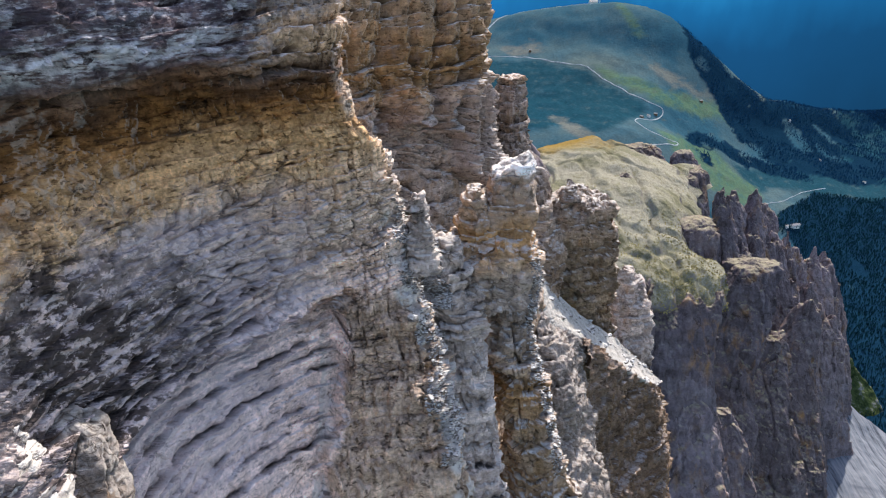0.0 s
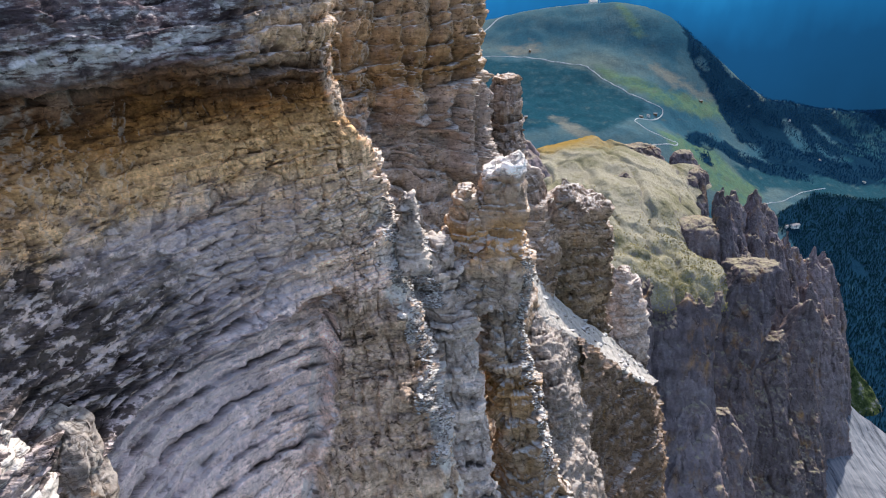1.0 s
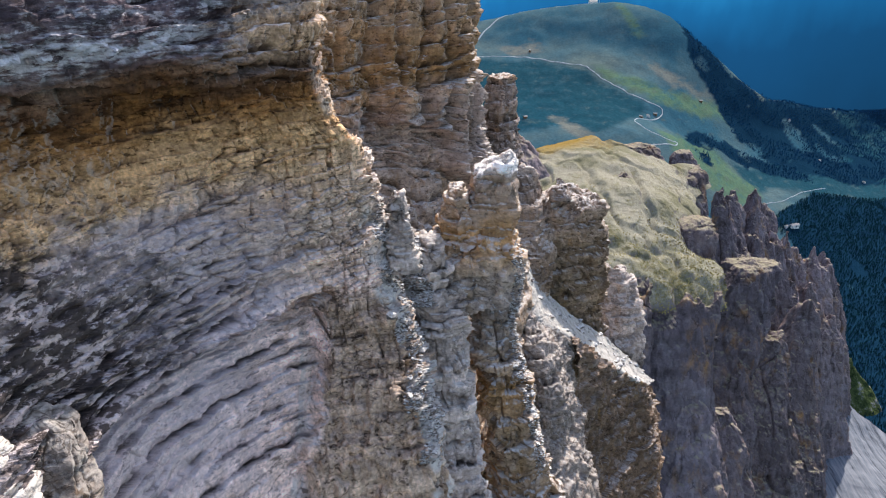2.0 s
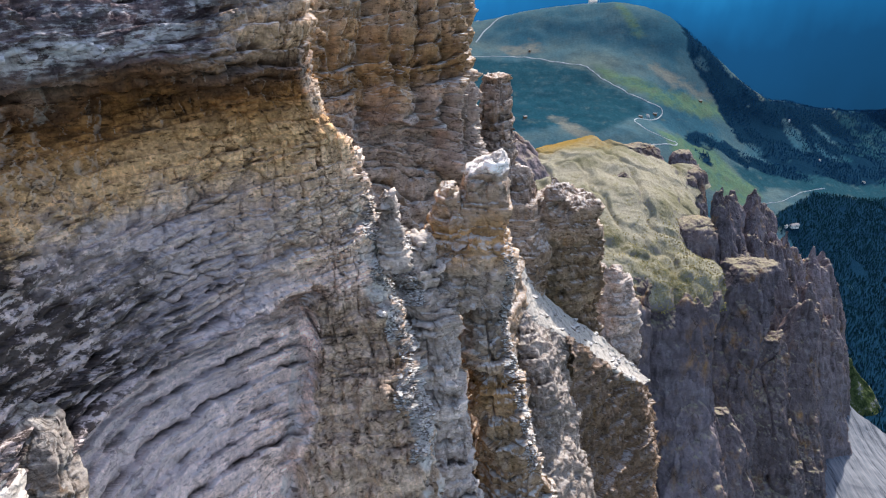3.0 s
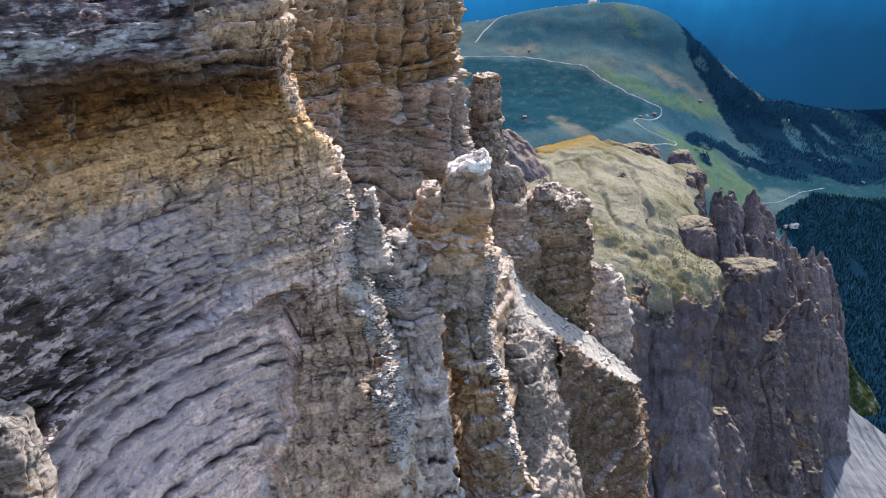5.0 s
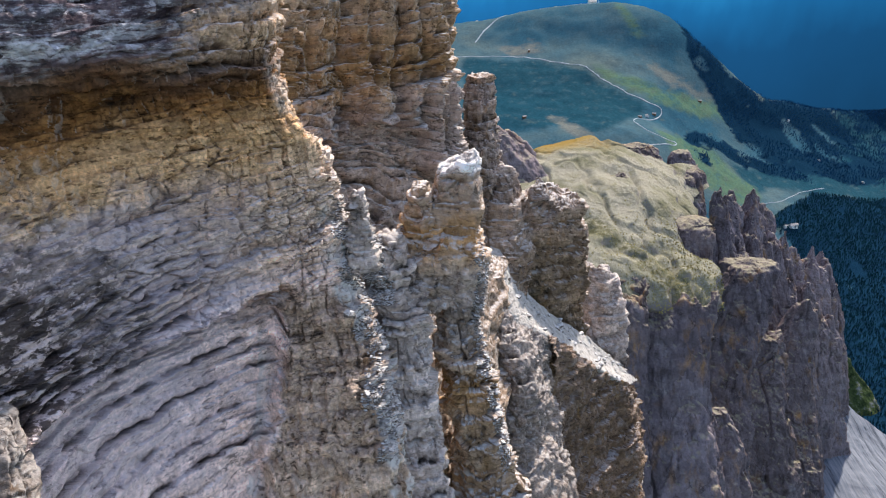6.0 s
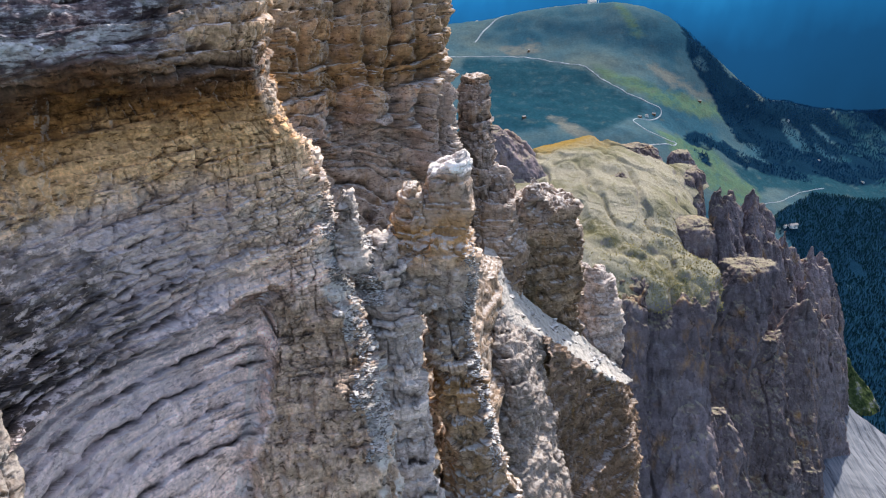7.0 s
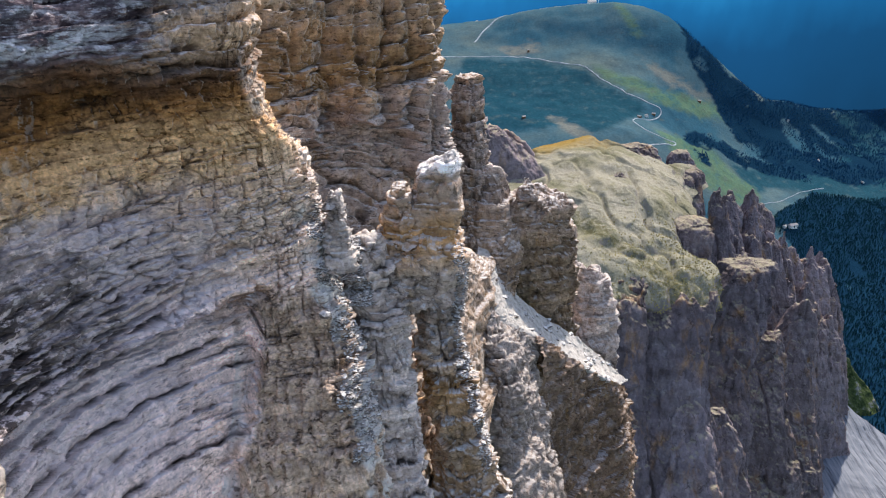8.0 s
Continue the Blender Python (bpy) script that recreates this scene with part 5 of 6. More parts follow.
rib = column("rock_rib", RIBM, pale_rock, "pale grey limestone rib in the gully", "rock rib", 0.11, 23, 1.0, jag=0.15, bed=1.3, beds=0.25, block=0.25, joint=0.4, lumps=0.6, chunk=0.45, notch=0.6)
# Rubble added to whiten the rib top, in place of a sunlit slope.
RIB_LINE = ((-1.6, -19.6), (-1.2, -21.5), (-0.6, -23.0), (0.0, -24.6))
rubble(rib, last_made["net"], 3000, 19, 0.05, 0.14, white_rock, lambda q: near_line(q, RIB_LINE, 1.0) & (q[:, 1] < 47.5))
STUB = [
    (21.3, 91.1, -31.6, 3.3, 2.3),
    (20.4, 90.6, -32.2, 6.2, 4.0),
    (20.0, 90.4, -34.0, 7.2, 4.8),
    (19.9, 90.4, -37.0, 7.6, 5.0),
    (21.6, 90.9, -43.9, 6.6, 4.6),
    (22.6, 92.4, -48.8, 6.0, 4.4),
    (22.8, 93.8, -60.3, 6.6, 4.6),
    (24.1, 93.9, -74.7, 6.5, 4.6),
]
column("rock_stub", STUB, tower_rock, "blunt grey-brown bedded limestone tower", "rock tower", 0.16, 24, 1.0, facets=5, wobble=0.2, jag=0.2, power=4.0, bed=1.7, beds=0.45, block=0.4, joint=0.5, lumps=0.6, chunk=0.6, grit=0.04, ledge=0.6, saw=0.3, notch=0.9, crack=0.5)
CREST = [
    (12.4, 89.7, -26.5, 0.8, 0.8),
    (12.9, 90.1, -27.6, 1.7, 1.7),
    (13.6, 90.3, -29.8, 2.9, 2.9),
    (13.7, 88.3, -34, 3.9, 3.9),
    (13.4, 82.8, -40, 4.3, 4.3),
    (13.2, 74.1, -51.9, 5.3, 5.3),
]
column("rock_crest", CREST, tower_rock, "low pale grey rock crest beside a gully", "rock crest", 0.2, 25, 1.0, bed=1.4, lumps=0.6)
spur_crest = [(18.8, 73.3, -45.6), (22.6, 77.1, -50.5), (27.2, 81, -55.4), (32.7, 85.5, -61.3), (36.3, 88.4, -64.6), (40.7, 97.1, -72)]
spur_lip = [(18.8, 72.2, -46.3), (22.4, 76, -51.4), (26.9, 79.9, -56.5), (32.4, 84.4, -62.3), (36.3, 87.3, -65.6), (40.5, 95.7, -72.8)]
spur_upper = [(20, 72, -53.4), (23, 74.9, -58), (27.2, 78.4, -62.3), (32.7, 83, -67.7), (36.7, 85.7, -70.5), (40.8, 93.5, -77.6)]
spur_middle = [(20.8, 71.1, -60.4), (23.7, 73.6, -64.7), (27.6, 76.8, -68), (33.1, 81.4, -72.8), (37.4, 84, -75.7), (41.7, 92, -83.5)]
spur_lower = [(22.4, 69.3, -68.1), (25, 71.6, -71.5), (28.6, 74.9, -74.8), (33.7, 79.2, -79.1), (38.2, 81.8, -81.9), (42.4, 89, -90.3)]
spur_base = [(24.4, 63.4, -88.8), (26.7, 64.7, -90.7), (30, 67.4, -94.4), (34.8, 70.8, -99.2), (39.7, 72.8, -102), (44.5, 79.6, -111.4)]
SPUR = [spur_crest, spur_lip, spur_upper, spur_middle, spur_lower, spur_base]
net, tone = weather(sheet(SPUR, 0.2, 0.18, (), (1, 1, 1, 1, 3)), seed=26, bed=1.2, beds=0.28, block=0.25, joint=0.2, lumps=0.6, chunk=0.5, ledge=0.55, saw=0.25, flute=0.3)
spur = thing("rock_spur", "brown limestone spur with a sharp sunlit crest", "rock spur")
bands(spur, ("upper_band", "lower_band", "foot"), net, tone, spur_rock)
ramp_top = [(11.3, 82.3, -36.5), (13.7, 81.8, -37.6), (16.9, 81.4, -43.3), (21.1, 83.6, -48.4), (26.5, 87.7, -53.9), (32.7, 92.3, -60.7), (40.7, 97.7, -70.6)]
ramp_upper = [(10.7, 76.4, -37.3), (12.8, 76, -38.3), (15.6, 76.2, -42.8), (19.6, 78.6, -47.2), (24.6, 82.8, -52.5), (30.5, 87.5, -59.2), (37.3, 90.9, -66.4)]
ramp_lower = [(10.6, 70.9, -39.8), (12.4, 70.9, -41.1), (14.8, 71.2, -42.9), (18.7, 73.6, -46.1), (22.7, 77.3, -50.8), (27.4, 81.3, -55.9), (33.8, 86.1, -62.4)]
ramp_edge = [(11.1, 71.2, -41.7), (12.9, 71.5, -43.4), (15.5, 72.7, -45.6), (19.5, 76.2, -48.9), (23.5, 79.5, -53.8), (28.2, 83.3, -58.7), (34.8, 88.1, -65.3)]
RAMP = [ramp_top, ramp_upper, ramp_lower, ramp_edge]
net, tone = weather(sheet(RAMP, 0.17), seed=33, bed=1.3, beds=0.0, block=0.0, joint=0.0, lumps=0.25, grit=0.06, chunk=0.12, ledge=0, saw=0)
tagged(part("rubble_ramp", grid_mesh("rubble_ramp", net, tone), rubble_mat), "pale fine rubble ramp on top of the rock spur", "rubble slope", kind="structure")
scatter_stones(bpy.data.objects["rubble_ramp"], net, 150, 5, 0.1, 0.5, pale_rock)
pale_crest = [(10.6, 71.7, -39.4), (12.4, 71.1, -40.3), (14.3, 70.7, -41.9), (16.8, 71.3, -43.8), (19.7, 73.3, -46.8)]
pale_upper = [(10.8, 68.2, -43.6), (12.2, 67, -43.2), (14.2, 66.9, -44), (16.4, 67.7, -45.8), (19.4, 71.9, -50)]
pale_middle = [(11.4, 65.3, -47.5), (12.8, 63.7, -46.3), (14.9, 63.4, -47), (17.6, 65.6, -49.4), (20.2, 71.1, -54.1)]
pale_lower = [(11.9, 62.2, -52), (13.4, 61.2, -50.7), (15.6, 62, -51.4), (18.3, 65.4, -54.7), (20.9, 70, -59.1)]
pale_foot = [(12.4, 58.6, -57.6), (14.7, 57.9, -56.9), (17.1, 59.4, -58.4), (19.8, 62.4, -61.4), (22.9, 67, -65.9)]
pale_base = [(12.3, 48.5, -68), (14.5, 48.5, -68), (16.9, 49.9, -69.9), (19.6, 52.6, -73.7), (22.7, 56, -78.4)]
PALE = [pale_crest, pale_upper, pale_middle, pale_lower, pale_foot, pale_base]
net, tone = weather(sheet(PALE, 0.2, 0.18, (), (1, 1, 1, 1, 3)), seed=34, bed=1.6, beds=0.1, block=0.15, joint=0.12, lumps=0.4, chunk=0.55, notch=0.8, crack=0.5)
pale = thing("rock_slope", "pale broken limestone slope below the ramp", "rock slope")
bands(pale, ("upper_band", "lower_band"), net, tone, slope_rock)
WALLG = [
    (32.8, 106.9, -50.7, 2.1, 1.5),
    (32.6, 106.6, -51.8, 3.8, 2.7),
    (32.9, 104.6, -58.4, 5.2, 3.6),
    (33.1, 101.1, -65.4, 6.2, 4.3),
    (33.3, 95.6, -76, 6.6, 4.6),
    (33.7, 89.5, -88.3, 7.3, 5.1),
]
column("rock_tower", WALLG, pale_rock, "pale grey craggy limestone tower", "rock tower", 0.22, 27, 1.0, facets=6, jag=0.45, bed=1.4, beds=0.3, block=0.35, joint=0.3, lumps=0.7, chunk=0.6, ledge=0.5)

# ---------------------------------------------------------------- grassy shoulder and pillars
shoulder_crest = [(34, 1013, -306), (109, 1025, -279), (163, 1019, -268), (202, 984, -249), (237, 946, -236), (271, 911, -239), (324, 912, -263), (388, 927, -279), (418, 935, -310)]
shoulder_upper = [(29, 858, -285), (93, 873, -252), (140, 867, -241), (176, 849, -231), (212, 840, -228), (247, 825, -238), (285, 819, -251), (320, 811, -269), (351, 823, -291)]
shoulder_middle = [(26, 749, -286), (83, 763, -253), (124, 756, -243), (157, 747, -240), (190, 736, -240), (230, 732, -243), (259, 719, -253), (288, 718, -268), (326, 734, -294)]
shoulder_lower = [(23, 637, -290), (86, 659, -265), (124, 662, -259), (157, 668, -258), (190, 672, -260), (226, 682, -264), (252, 678, -272), (274, 672, -284), (292, 674, -305)]
shoulder_brink = [(21, 562, -312), (91, 587, -280), (127, 600, -276), (159, 611, -275), (192, 621, -276), (222, 632, -277), (256, 640, -284), (283, 631, -291), (305, 632, -301)]
shoulder_lip = [(20, 522, -327), (92, 544, -302), (127, 557, -297), (158, 570, -294), (189, 581, -293), (222, 591, -295), (253, 596, -297), (284, 598, -299), (307, 599, -306)]
shoulder_overhang = [(19, 502, -352), (96, 525, -316), (130, 536, -310), (160, 548, -308), (189, 561, -308), (220, 566, -318), (250, 568, -322), (277, 572, -323), (301, 583, -324)]
shoulder_root = [(21, 531, -380), (102, 559, -343), (138, 568, -335), (169, 575, -330), (198, 586, -331), (231, 593, -340), (264, 596, -346), (290, 601, -347), (315, 611, -348)]
GRASS = [shoulder_crest, shoulder_upper, shoulder_middle, shoulder_lower, shoulder_brink, shoulder_lip, shoulder_overhang, shoulder_root]
shoulder_base = sheet(GRASS, 2.2)
rows = np.linspace(0, 1, len(shoulder_base))[:, None]
lip = np.clip((rows - 0.62) / 0.2, 0, 1)
q = shoulder_base.reshape(-1, 3)
shoulder_base = shoulder_base + np.stack([0 * q[:, 0], -2.5 * fbm(q, 22, 3, 61), 2.6 * fbm(q, 22, 3, 62)], -1).reshape(shoulder_base.shape) * lip[..., None]


def shoulder_shape(p, strat):
    """Shallow gullies, broken turf steps and small knolls."""
    e = p * np.array([1.0, 0.7, 0.4])
    gully_lines = 1 - np.abs(fbm(e, 55, 3, 64))
    steps = fbm(p, 14, 4, 65, 0.6)
    return -6.0 * np.clip(gully_lines - 0.72, 0, 1) / 0.28 + 0.7 * np.abs(steps) + 3.0 * fbm(p, 45, 2, 66)


net, tone = weather(shoulder_base, seed=31, unit=9, beds=0.0, block=0.0, joint=0.0, lumps=0.28, grit=0.03, chunk=0.07, crack=0.03, ledge=0, saw=0, shape=shoulder_shape)
tagged(part("grassy_shoulder", grid_mesh("grassy_shoulder", net, tone), grass_mat), "sunlit dry yellow-green grassy shoulder above the pillars", "grass slope", kind="structure")

shoulder = net.reshape(-1, 3)
rnd = np.random.RandomState(77)
verts, faces = [], []
spot = np.array((252, 580, -309))
far = np.linalg.norm(shoulder - spot, axis=1)
weight = np.exp(-((far / 75) ** 2)) + 0.003
for i in rnd.choice(len(shoulder), 2600, p=weight / weight.sum()):
    c = shoulder[i] + rnd.uniform(-1.5, 1.5, 3) * (1, 1, 0)
    r = rnd.uniform(0.35, 1.0)
    first = len(verts)
    for k in range(6):
        a, q = k * 1.047 + rnd.uniform(-0.3, 0.3), r * rnd.uniform(0.7, 1.2)
        verts.append((c[0] + q * math.cos(a), c[1] + q * math.sin(a), c[2] - 0.6))
        verts.append((c[0] + 0.7 * q * math.cos(a + 0.5), c[1] + 0.7 * q * math.sin(a + 0.5), c[2] + r * rnd.uniform(0.3, 0.8)))
    verts.append((c[0], c[1], c[2] + r * rnd.uniform(0.8, 1.2)))
    for k in range(6):
        a, b, e, f = first + 2 * k, first + 2 * k + 1, first + (2 * k + 2) % 12, first + (2 * k + 3) % 12
        faces += [(a, e, b), (b, e, f), (b, f, first + 12)]
tagged(part("scrub", soup("scrub", verts, faces), scrub_mat), "low olive scrub tufts on the grassy shoulder", "scrub", kind="stuff")

def pillar(levels, seed, shade, flat=False, sharp=0.55):
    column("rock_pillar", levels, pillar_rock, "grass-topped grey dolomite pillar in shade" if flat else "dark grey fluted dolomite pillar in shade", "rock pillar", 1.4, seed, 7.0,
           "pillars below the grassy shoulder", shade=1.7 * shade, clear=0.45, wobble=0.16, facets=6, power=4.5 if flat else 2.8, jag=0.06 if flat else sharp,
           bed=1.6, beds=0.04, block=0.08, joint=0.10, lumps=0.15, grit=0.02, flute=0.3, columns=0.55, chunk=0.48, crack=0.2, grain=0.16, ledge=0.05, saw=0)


def pillar_row(start, end, count, wide, tall, seed, shade):
    """A jagged row of thin fins that lean on one another."""
    rnd = np.random.RandomState(seed)
    for i in range(count):
        f = (i + rnd.uniform(-0.25, 0.25)) / max(1, count - 1)
        x, y, z = (a + (b - a) * f for a, b in zip(start, end))
        y += rnd.uniform(-14, 14)
        z -= rnd.uniform(0, 0.2) * tall
        r = wide * rnd.uniform(0.7, 1.25)
        pillar([(x, y, z, 0.22 * r, 0.2 * r), (x + 0.1 * r, y - 0.05 * tall, z - 0.12 * tall, 0.6 * r, 0.55 * r), (x, y - 0.2 * tall, z - 0.45 * tall, 0.95 * r, 0.9 * r), (x - 0.2 * r, y - 0.42 * tall, z - tall, 1.5 * r, 1.3 * r)], seed + i, shade + rnd.uniform(-0.05, 0.05), sharp=0.8)


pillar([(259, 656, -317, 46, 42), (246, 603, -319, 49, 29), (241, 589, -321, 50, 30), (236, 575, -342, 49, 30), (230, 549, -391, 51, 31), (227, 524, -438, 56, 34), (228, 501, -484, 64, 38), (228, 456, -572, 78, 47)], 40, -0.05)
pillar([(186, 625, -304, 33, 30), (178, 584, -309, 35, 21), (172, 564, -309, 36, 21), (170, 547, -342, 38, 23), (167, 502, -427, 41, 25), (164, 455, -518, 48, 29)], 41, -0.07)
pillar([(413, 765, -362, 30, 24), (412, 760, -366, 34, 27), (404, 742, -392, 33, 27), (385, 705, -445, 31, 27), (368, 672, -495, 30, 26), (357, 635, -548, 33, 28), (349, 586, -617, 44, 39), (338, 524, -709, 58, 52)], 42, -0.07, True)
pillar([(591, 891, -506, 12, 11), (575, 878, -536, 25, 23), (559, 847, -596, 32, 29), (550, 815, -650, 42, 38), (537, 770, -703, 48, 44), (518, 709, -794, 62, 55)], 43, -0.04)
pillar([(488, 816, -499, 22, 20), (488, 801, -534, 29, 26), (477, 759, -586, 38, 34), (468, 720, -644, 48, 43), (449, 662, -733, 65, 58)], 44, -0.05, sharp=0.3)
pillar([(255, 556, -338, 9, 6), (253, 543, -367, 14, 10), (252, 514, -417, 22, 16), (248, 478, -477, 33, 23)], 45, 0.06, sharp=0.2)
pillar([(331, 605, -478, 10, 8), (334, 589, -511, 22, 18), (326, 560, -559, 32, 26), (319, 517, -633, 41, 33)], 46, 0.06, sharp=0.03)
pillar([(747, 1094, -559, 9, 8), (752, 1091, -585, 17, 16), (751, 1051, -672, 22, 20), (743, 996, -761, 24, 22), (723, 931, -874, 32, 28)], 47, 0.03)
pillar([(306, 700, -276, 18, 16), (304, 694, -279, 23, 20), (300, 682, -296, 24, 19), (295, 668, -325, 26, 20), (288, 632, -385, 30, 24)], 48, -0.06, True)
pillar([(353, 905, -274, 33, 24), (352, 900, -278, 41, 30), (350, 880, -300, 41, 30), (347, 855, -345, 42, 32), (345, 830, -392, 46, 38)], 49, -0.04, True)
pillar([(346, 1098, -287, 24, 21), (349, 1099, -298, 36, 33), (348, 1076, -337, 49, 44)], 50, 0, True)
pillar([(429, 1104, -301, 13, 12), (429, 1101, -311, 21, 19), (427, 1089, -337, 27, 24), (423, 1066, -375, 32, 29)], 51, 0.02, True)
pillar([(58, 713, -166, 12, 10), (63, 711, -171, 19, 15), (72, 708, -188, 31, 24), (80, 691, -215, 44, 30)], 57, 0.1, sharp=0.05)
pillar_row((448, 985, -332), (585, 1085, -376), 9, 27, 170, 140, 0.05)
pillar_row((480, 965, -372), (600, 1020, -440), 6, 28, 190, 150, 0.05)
# The raised tone on these far fins paints in distance haze.
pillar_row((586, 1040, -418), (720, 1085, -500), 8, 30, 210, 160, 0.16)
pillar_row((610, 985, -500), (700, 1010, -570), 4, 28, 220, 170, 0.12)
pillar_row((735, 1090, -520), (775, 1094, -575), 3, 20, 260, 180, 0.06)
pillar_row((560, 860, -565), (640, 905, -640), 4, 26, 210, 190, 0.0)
for i, levels in enumerate(([
    (231, 768, -239, 5, 4),
    (229, 762, -243, 8, 6),
    (226, 749, -254, 11, 9),
], [
    (193, 624, -280, 5, 4),
    (192, 618, -284, 8, 6),
    (189, 600, -298, 12, 9),
], [
    (136, 810, -245, 13, 10),
    (133, 796, -250, 18, 15),
    (131, 777, -263, 23, 18),
])):
    column("grass_crag", levels, pillar_rock, "small weathered crag among the dry grass", "rock crag", 1.2, 90 + i, 5.0, "crags on the grassy shoulder",
           facets=6, jag=0.4, bed=1.0, beds=0.1, block=0.15, joint=0.1, lumps=0.4)
BOULDER = [
    (18.4, 89.3, -28.5, 0.2, 0.1),
    (18.6, 88.5, -29.1, 0.8, 0.7),
    (18.6, 87.9, -30.1, 1.3, 1.2),
    (18.6, 87.3, -31.1, 1.5, 1.3),
]
column("boulder", BOULDER, tower_rock, "pointed brown boulder on the rock crest", "boulder", 0.12, 95, 1.0, facets=5, jag=0.3, bed=1.2, beds=0.05, lumps=0.2)
SPURGREEN = [
    (851, 1126, -753, 7, 5),
    (859, 1117, -786, 24, 17),
    (861, 1101, -820, 47, 33),
    (865, 1080, -881, 86, 60),
]
column("green_spur", SPURGREEN, lush_mat, "small grassy spur beside the scree", "grass slope", 2.5, 80, 9.0, beds=0, block=0.0, joint=0, lumps=0.4, chunk=0.1, ledge=0, saw=0)


# ---------------------------------------------------------------- roads, huts and trees on the far hill
flat = ground_net.reshape(-1, 3)
from mathutils import kdtree
tree = kdtree.KDTree(len(flat))
for i, c in enumerate(flat):
    tree.insert((c[0], c[1], 0), i)
tree.balance()


def ground_height(q):
    """Height of the ground at rows of x, y."""
    out = []
    for c in q:
        near = tree.find_n((c[0], c[1], 0), 4)
        w = [1 / (d * d + 4) for _, _, d in near]
        out.append(sum(flat[i, 2] * k for (_, i, _), k in zip(near, w)) / sum(w))
    return np.array(out)


def road(name, points, width, label):
    c = np.asarray(points, float)
    c = spline(c, spans(c, 0, 9.0), 0)
    t = np.gradient(c[:, :2], axis=0)
    t /= np.linalg.norm(t, axis=1, keepdims=True) + 1e-9
    side = np.stack([-t[:, 1], t[:, 0]], -1)
    rows = []
    for k in (-0.5, -0.42, 0.42, 0.5):
        xy = c[:, :2] + side * width * k
        rows.append(np.concatenate([xy, (ground_height(xy) + (1.6 if abs(k) < 0.45 else -1.5))[:, None]], 1))
    tagged(part(name, grid_mesh(name, np.stack(rows)), road_mat), label, "road", kind="structure")


road("road", [(128, 2586, -274), (197, 2707, -242), (285, 2798, -201), (390, 2799, -175), (501, 2774, -156), (600, 2754, -146)], 6.0, "pale gravel road along the hill crest")
road("road", [(-8, 2454, -310), (97, 2456, -306), (243, 2435, -304), (334, 2408, -304), (439, 2351, -317), (494, 2318, -326), (558, 2233, -356), (619, 2154, -386), (684, 2105, -416), (721, 2088, -429), (707, 2048, -441), (654, 1992, -443), (612, 1974, -439), (591, 1934, -444), (613, 1879, -459), (655, 1845, -471), (705, 1868, -491), (680, 1826, -488), (598, 1790, -477)], 3.2, "pale gravel road winding down the meadow hill")
road("road", [(930, 1762, -647), (1035, 1833, -662), (1164, 1944, -673), (1286, 2026, -686)], 1.6, "pale gravel road in the valley meadow")


def box(bm, x0, x1, y0, y1, z0, z1):
    vs = [bm.verts.new(v) for v in ((x0, y0, z0), (x1, y0, z0), (x1, y1, z0), (x0, y1, z0), (x0, y0, z1), (x1, y0, z1), (x1, y1, z1), (x0, y1, z1))]
    for f in ((0, 3, 2, 1), (4, 5, 6, 7), (0, 1, 5, 4), (1, 2, 6, 5), (2, 3, 7, 6), (3, 0, 4, 7)):
        bm.faces.new([vs[i] for i in f])


def house(at, w, d, h, turn, walls, label, name="mountain_hut", category="house"):
    """A house with walls, a gabled roof, a door and windows on the side that faces the valley."""
    ob = thing(name, label, category)
    ob.matrix_basis = pose(*at, 0, 0, turn)
    bm = bmesh.new()
    box(bm, -w / 2, w / 2, -d / 2, d / 2, -4, h)
    part("wall", bm_mesh("wall", bm), walls, ob)
    bm = bmesh.new()
    e, r = 0.8, d * 0.32
    pts = [(-w / 2 - e, -d / 2 - e, h - 0.3), (w / 2 + e, -d / 2 - e, h - 0.3), (w / 2 + e, 0, h + r), (-w / 2 - e, 0, h + r), (-w / 2 - e, d / 2 + e, h - 0.3), (w / 2 + e, d / 2 + e, h - 0.3)]
    lo = [bm.verts.new(v) for v in pts]
    hi = [bm.verts.new((x, y, z + 0.5)) for x, y, z in pts]
    for f in ((0, 1, 2, 3), (3, 2, 5, 4)):
        bm.faces.new([lo[i] for i in f][::-1])
        bm.faces.new([hi[i] for i in f])
    for i, j in ((0, 1), (1, 2), (2, 5), (5, 4), (4, 3), (3, 0)):
        bm.faces.new((lo[i], lo[j], hi[j], hi[i]))
    part("roof", bm_mesh("roof", bm), roof_mat, ob)
    bm = bmesh.new()
    box(bm, -0.6, 0.6, -d / 2 - 0.1, -d / 2 + 0.1, -0.5, 2.1)
    part("door", bm_mesh("door", bm), wood_mat, ob)
    bm = bmesh.new()
    for x0, x1, z0, z1 in ((-0.85, -0.65, -0.75, 0.75), (0.65, 0.85, -0.75, 0.75), (-0.65, 0.65, 0.6, 0.75), (-0.65, 0.65, -0.75, -0.6)):
        box(bm, x0, x1, -0.1, 0.1, z0, z1)
    frame_mesh = bm_mesh("window", bm)
    bm = bmesh.new()
    box(bm, -0.65, 0.65, -0.04, 0.04, -0.6, 0.6)
    pane = bm_mesh("pane", bm)
    count = max(2, int(w / 4))
    for i in range(count):
        x = -w / 2 + (i + 0.5) * w / count
        if abs(x) < 1.6:
            continue
        win = part("window", frame_mesh, wood_mat, ob)
        win.location = (x, -d / 2 - 0.05, h * 0.55)
        part("pane", pane, pane_mat, win)
    return ob


station_at = (613, 2764, -140)
sz = ground_height([station_at[:2]])[0]
house((station_at[0], station_at[1], sz), 34, 14, 9, 8, wall_mat, "white cable car station on the hill top", "cable_car_station", "building")
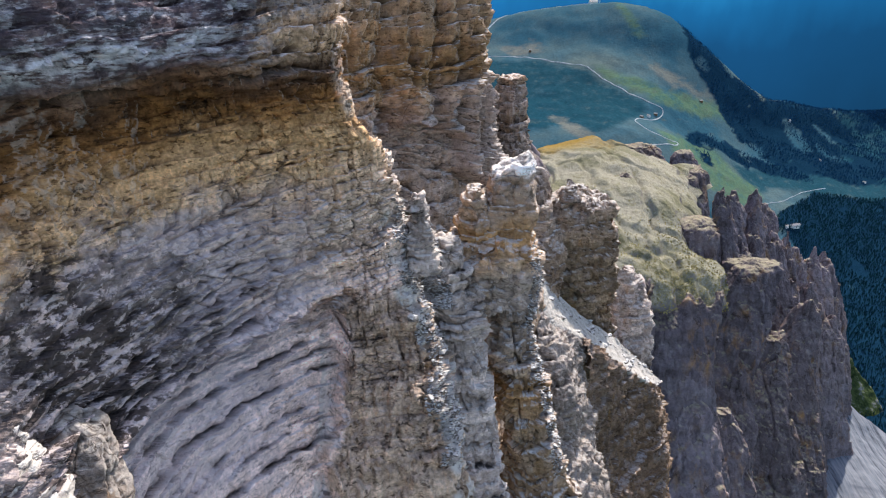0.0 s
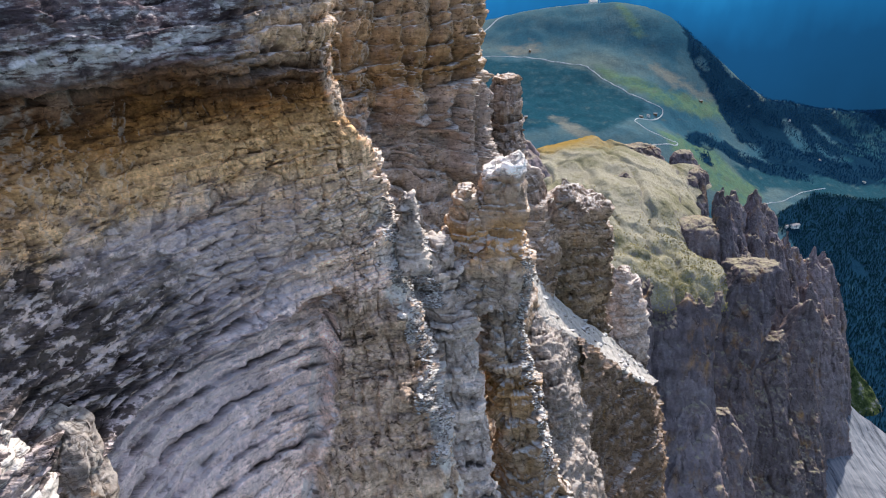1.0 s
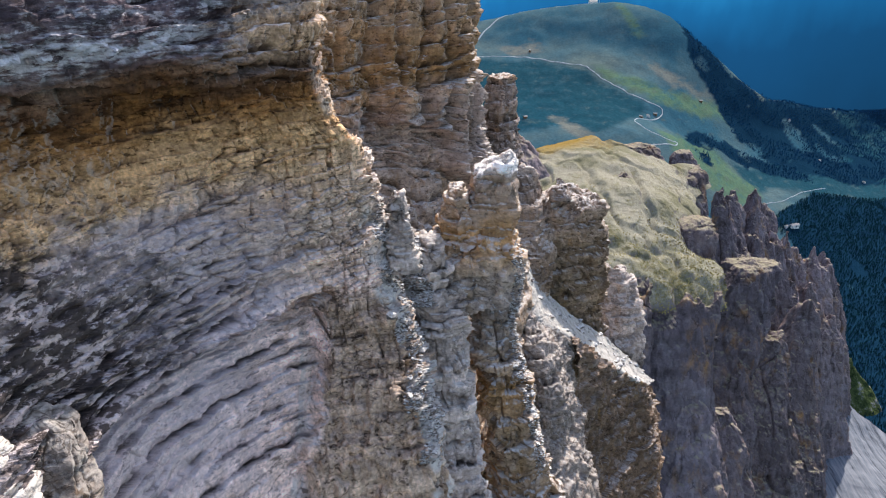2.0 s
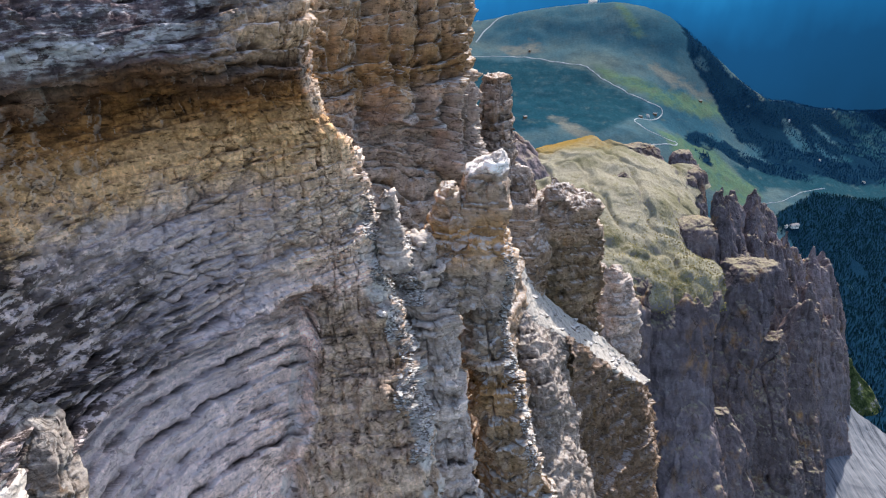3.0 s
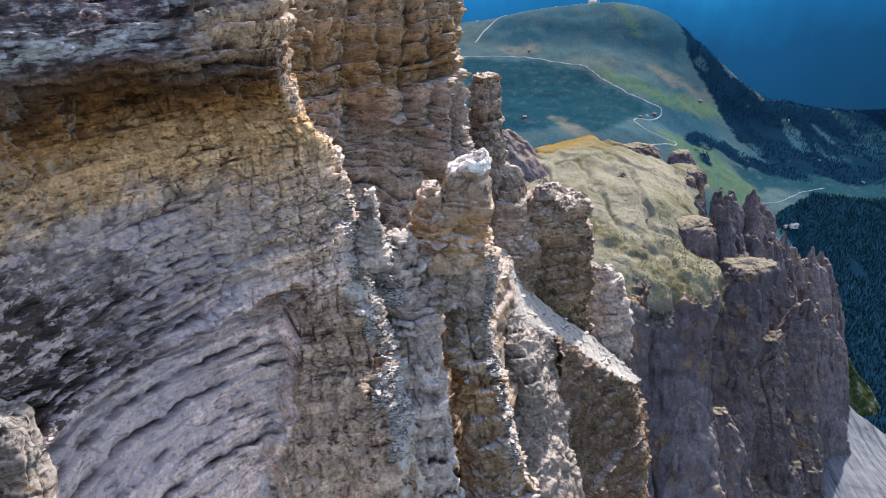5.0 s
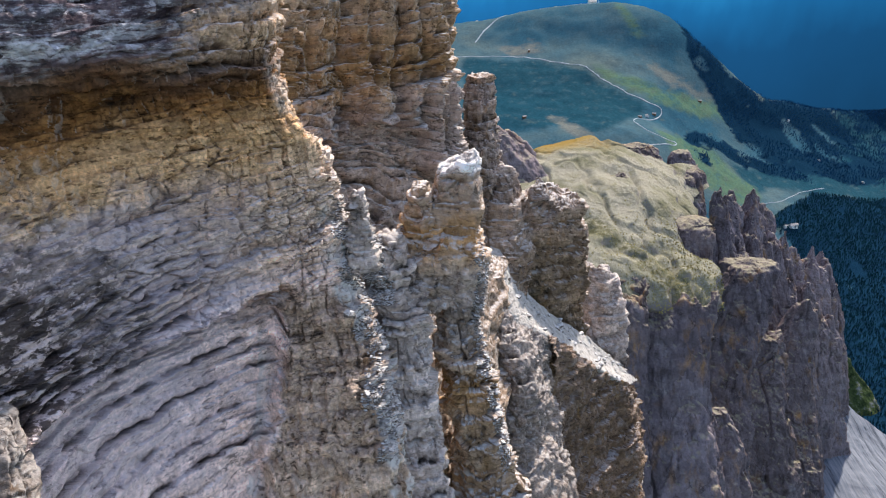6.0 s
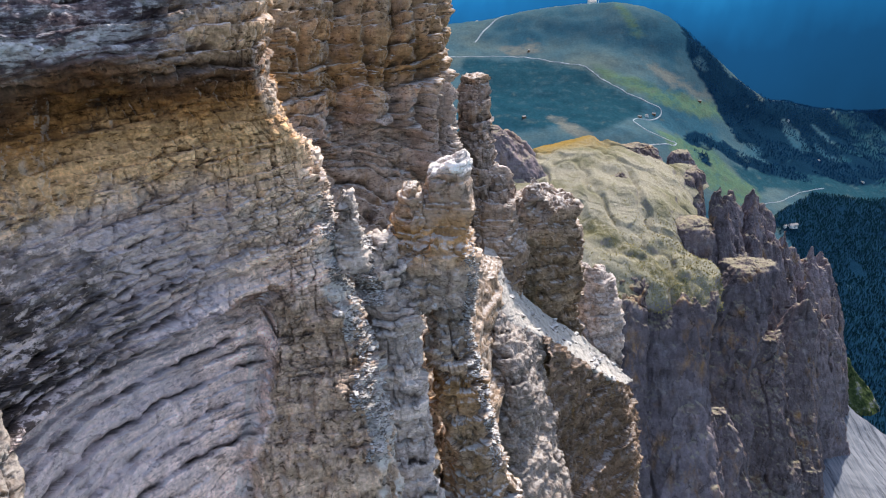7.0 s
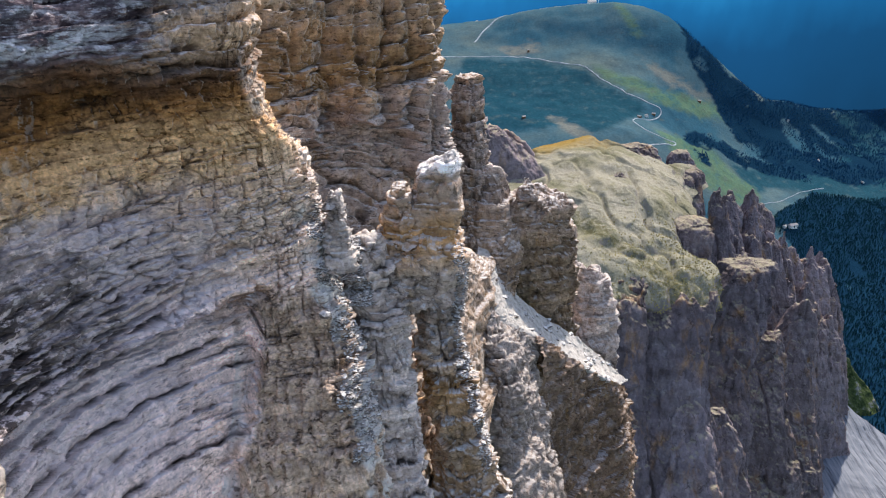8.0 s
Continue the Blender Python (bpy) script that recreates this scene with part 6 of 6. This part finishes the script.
mast = thing("antenna_mast", "thin grey antenna mast beside the station", "mast")
mast.matrix_basis = pose(station_at[0] + 26, station_at[1], sz)
bm = bmesh.new()
bmesh.ops.create_cone(bm, cap_ends=True, segments=8, radius1=1.0, radius2=0.5, depth=22, matrix=Matrix.Translation((0, 0, 10)))
part("pole", bm_mesh("pole", bm), wall_mat, mast)
HUTS = [(1021, 1704, -698), (995, 1699, -692), (959, 1695, -682), (325, 2457, -288), (658, 2023, -437), (630, 2005, -435), (688, 2048, -437), (913, 2258, -438), (256, 1953, -433), (150, 2860, -215), (1354, 2460, -565), (1395, 2271, -648), (1506, 2162, -700)]
for i, (x, y, z) in enumerate(HUTS):
    white = i in (0, 1, 10, 11, 12)
    house((x, y, ground_height([(x, y)])[0]), 26 if i == 0 else 9 if i > 9 else 11, 12 if i == 0 else 6 if i > 9 else 7, 8 if i == 0 else 4 if i > 9 else 5, 15 + 23 * i, wall_mat if white or i == 4 else wood_mat,
          "white rendered mountain house with a grey roof" if white else "small dark timber mountain hut with a grey roof")


def forest(name, poly, count, low, high, seed, label, gaps=0.0, material=None):
    """Spruces as one stand: each a trunk and three ragged tiers of boughs."""
    rnd = np.random.RandomState(seed)
    p = np.asarray(poly, float)
    q = rnd.uniform(p.min(axis=0), p.max(axis=0), (count * 4, 2))
    q = q[inside(p, q)]
    q3 = np.concatenate([q, 0 * q[:, :1]], 1)
    q = q[fbm(q3, 90.0, 3, seed) > gaps - 0.6][:count]
    ix = np.round(q / 12).astype(int)
    cells, back = np.unique(ix, axis=0, return_inverse=True)
    z = ground_height(cells * 12.0)[back.ravel()]
    verts, faces = [], []
    sides = 6
    for (x, y), h0 in zip(q, z):
        tall = rnd.uniform(low, high)
        r = tall * rnd.uniform(0.16, 0.24)
        lean = rnd.uniform(-0.03, 0.03, 2) * tall
        for tier, (a, b, k) in enumerate(((0.10, 0.55, 1.0), (0.35, 0.8, 0.72), (0.6, 1.0, 0.45))):
            base_i = len(verts)
            turn = rnd.uniform(0, 6.28)
            for s_ in range(sides):
                rr = r * k * rnd.uniform(0.65, 1.15)
                verts.append((x + rr * math.cos(turn + s_ * 1.047), y + rr * math.sin(turn + s_ * 1.047), h0 + tall * (a + rnd.uniform(-0.04, 0.04))))
            verts.append((x + lean[0] * b, y + lean[1] * b, h0 + tall * b))
            for s_ in range(sides):
                faces.append((base_i + s_, base_i + (s_ + 1) % sides, base_i + sides))
    tagged(part(name, soup(name, verts, faces), material or hazy_needle_mat), label, "forest", kind="stuff")


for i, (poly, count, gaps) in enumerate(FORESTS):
    forest("spruce_forest", poly, count, 5, 10, 200 + i, "dense dark green spruce forest above the scree" if i == 1 else "dense spruce forest on the slope, tinted blue for haze", gaps, dark_needle_mat if i == 1 else None)
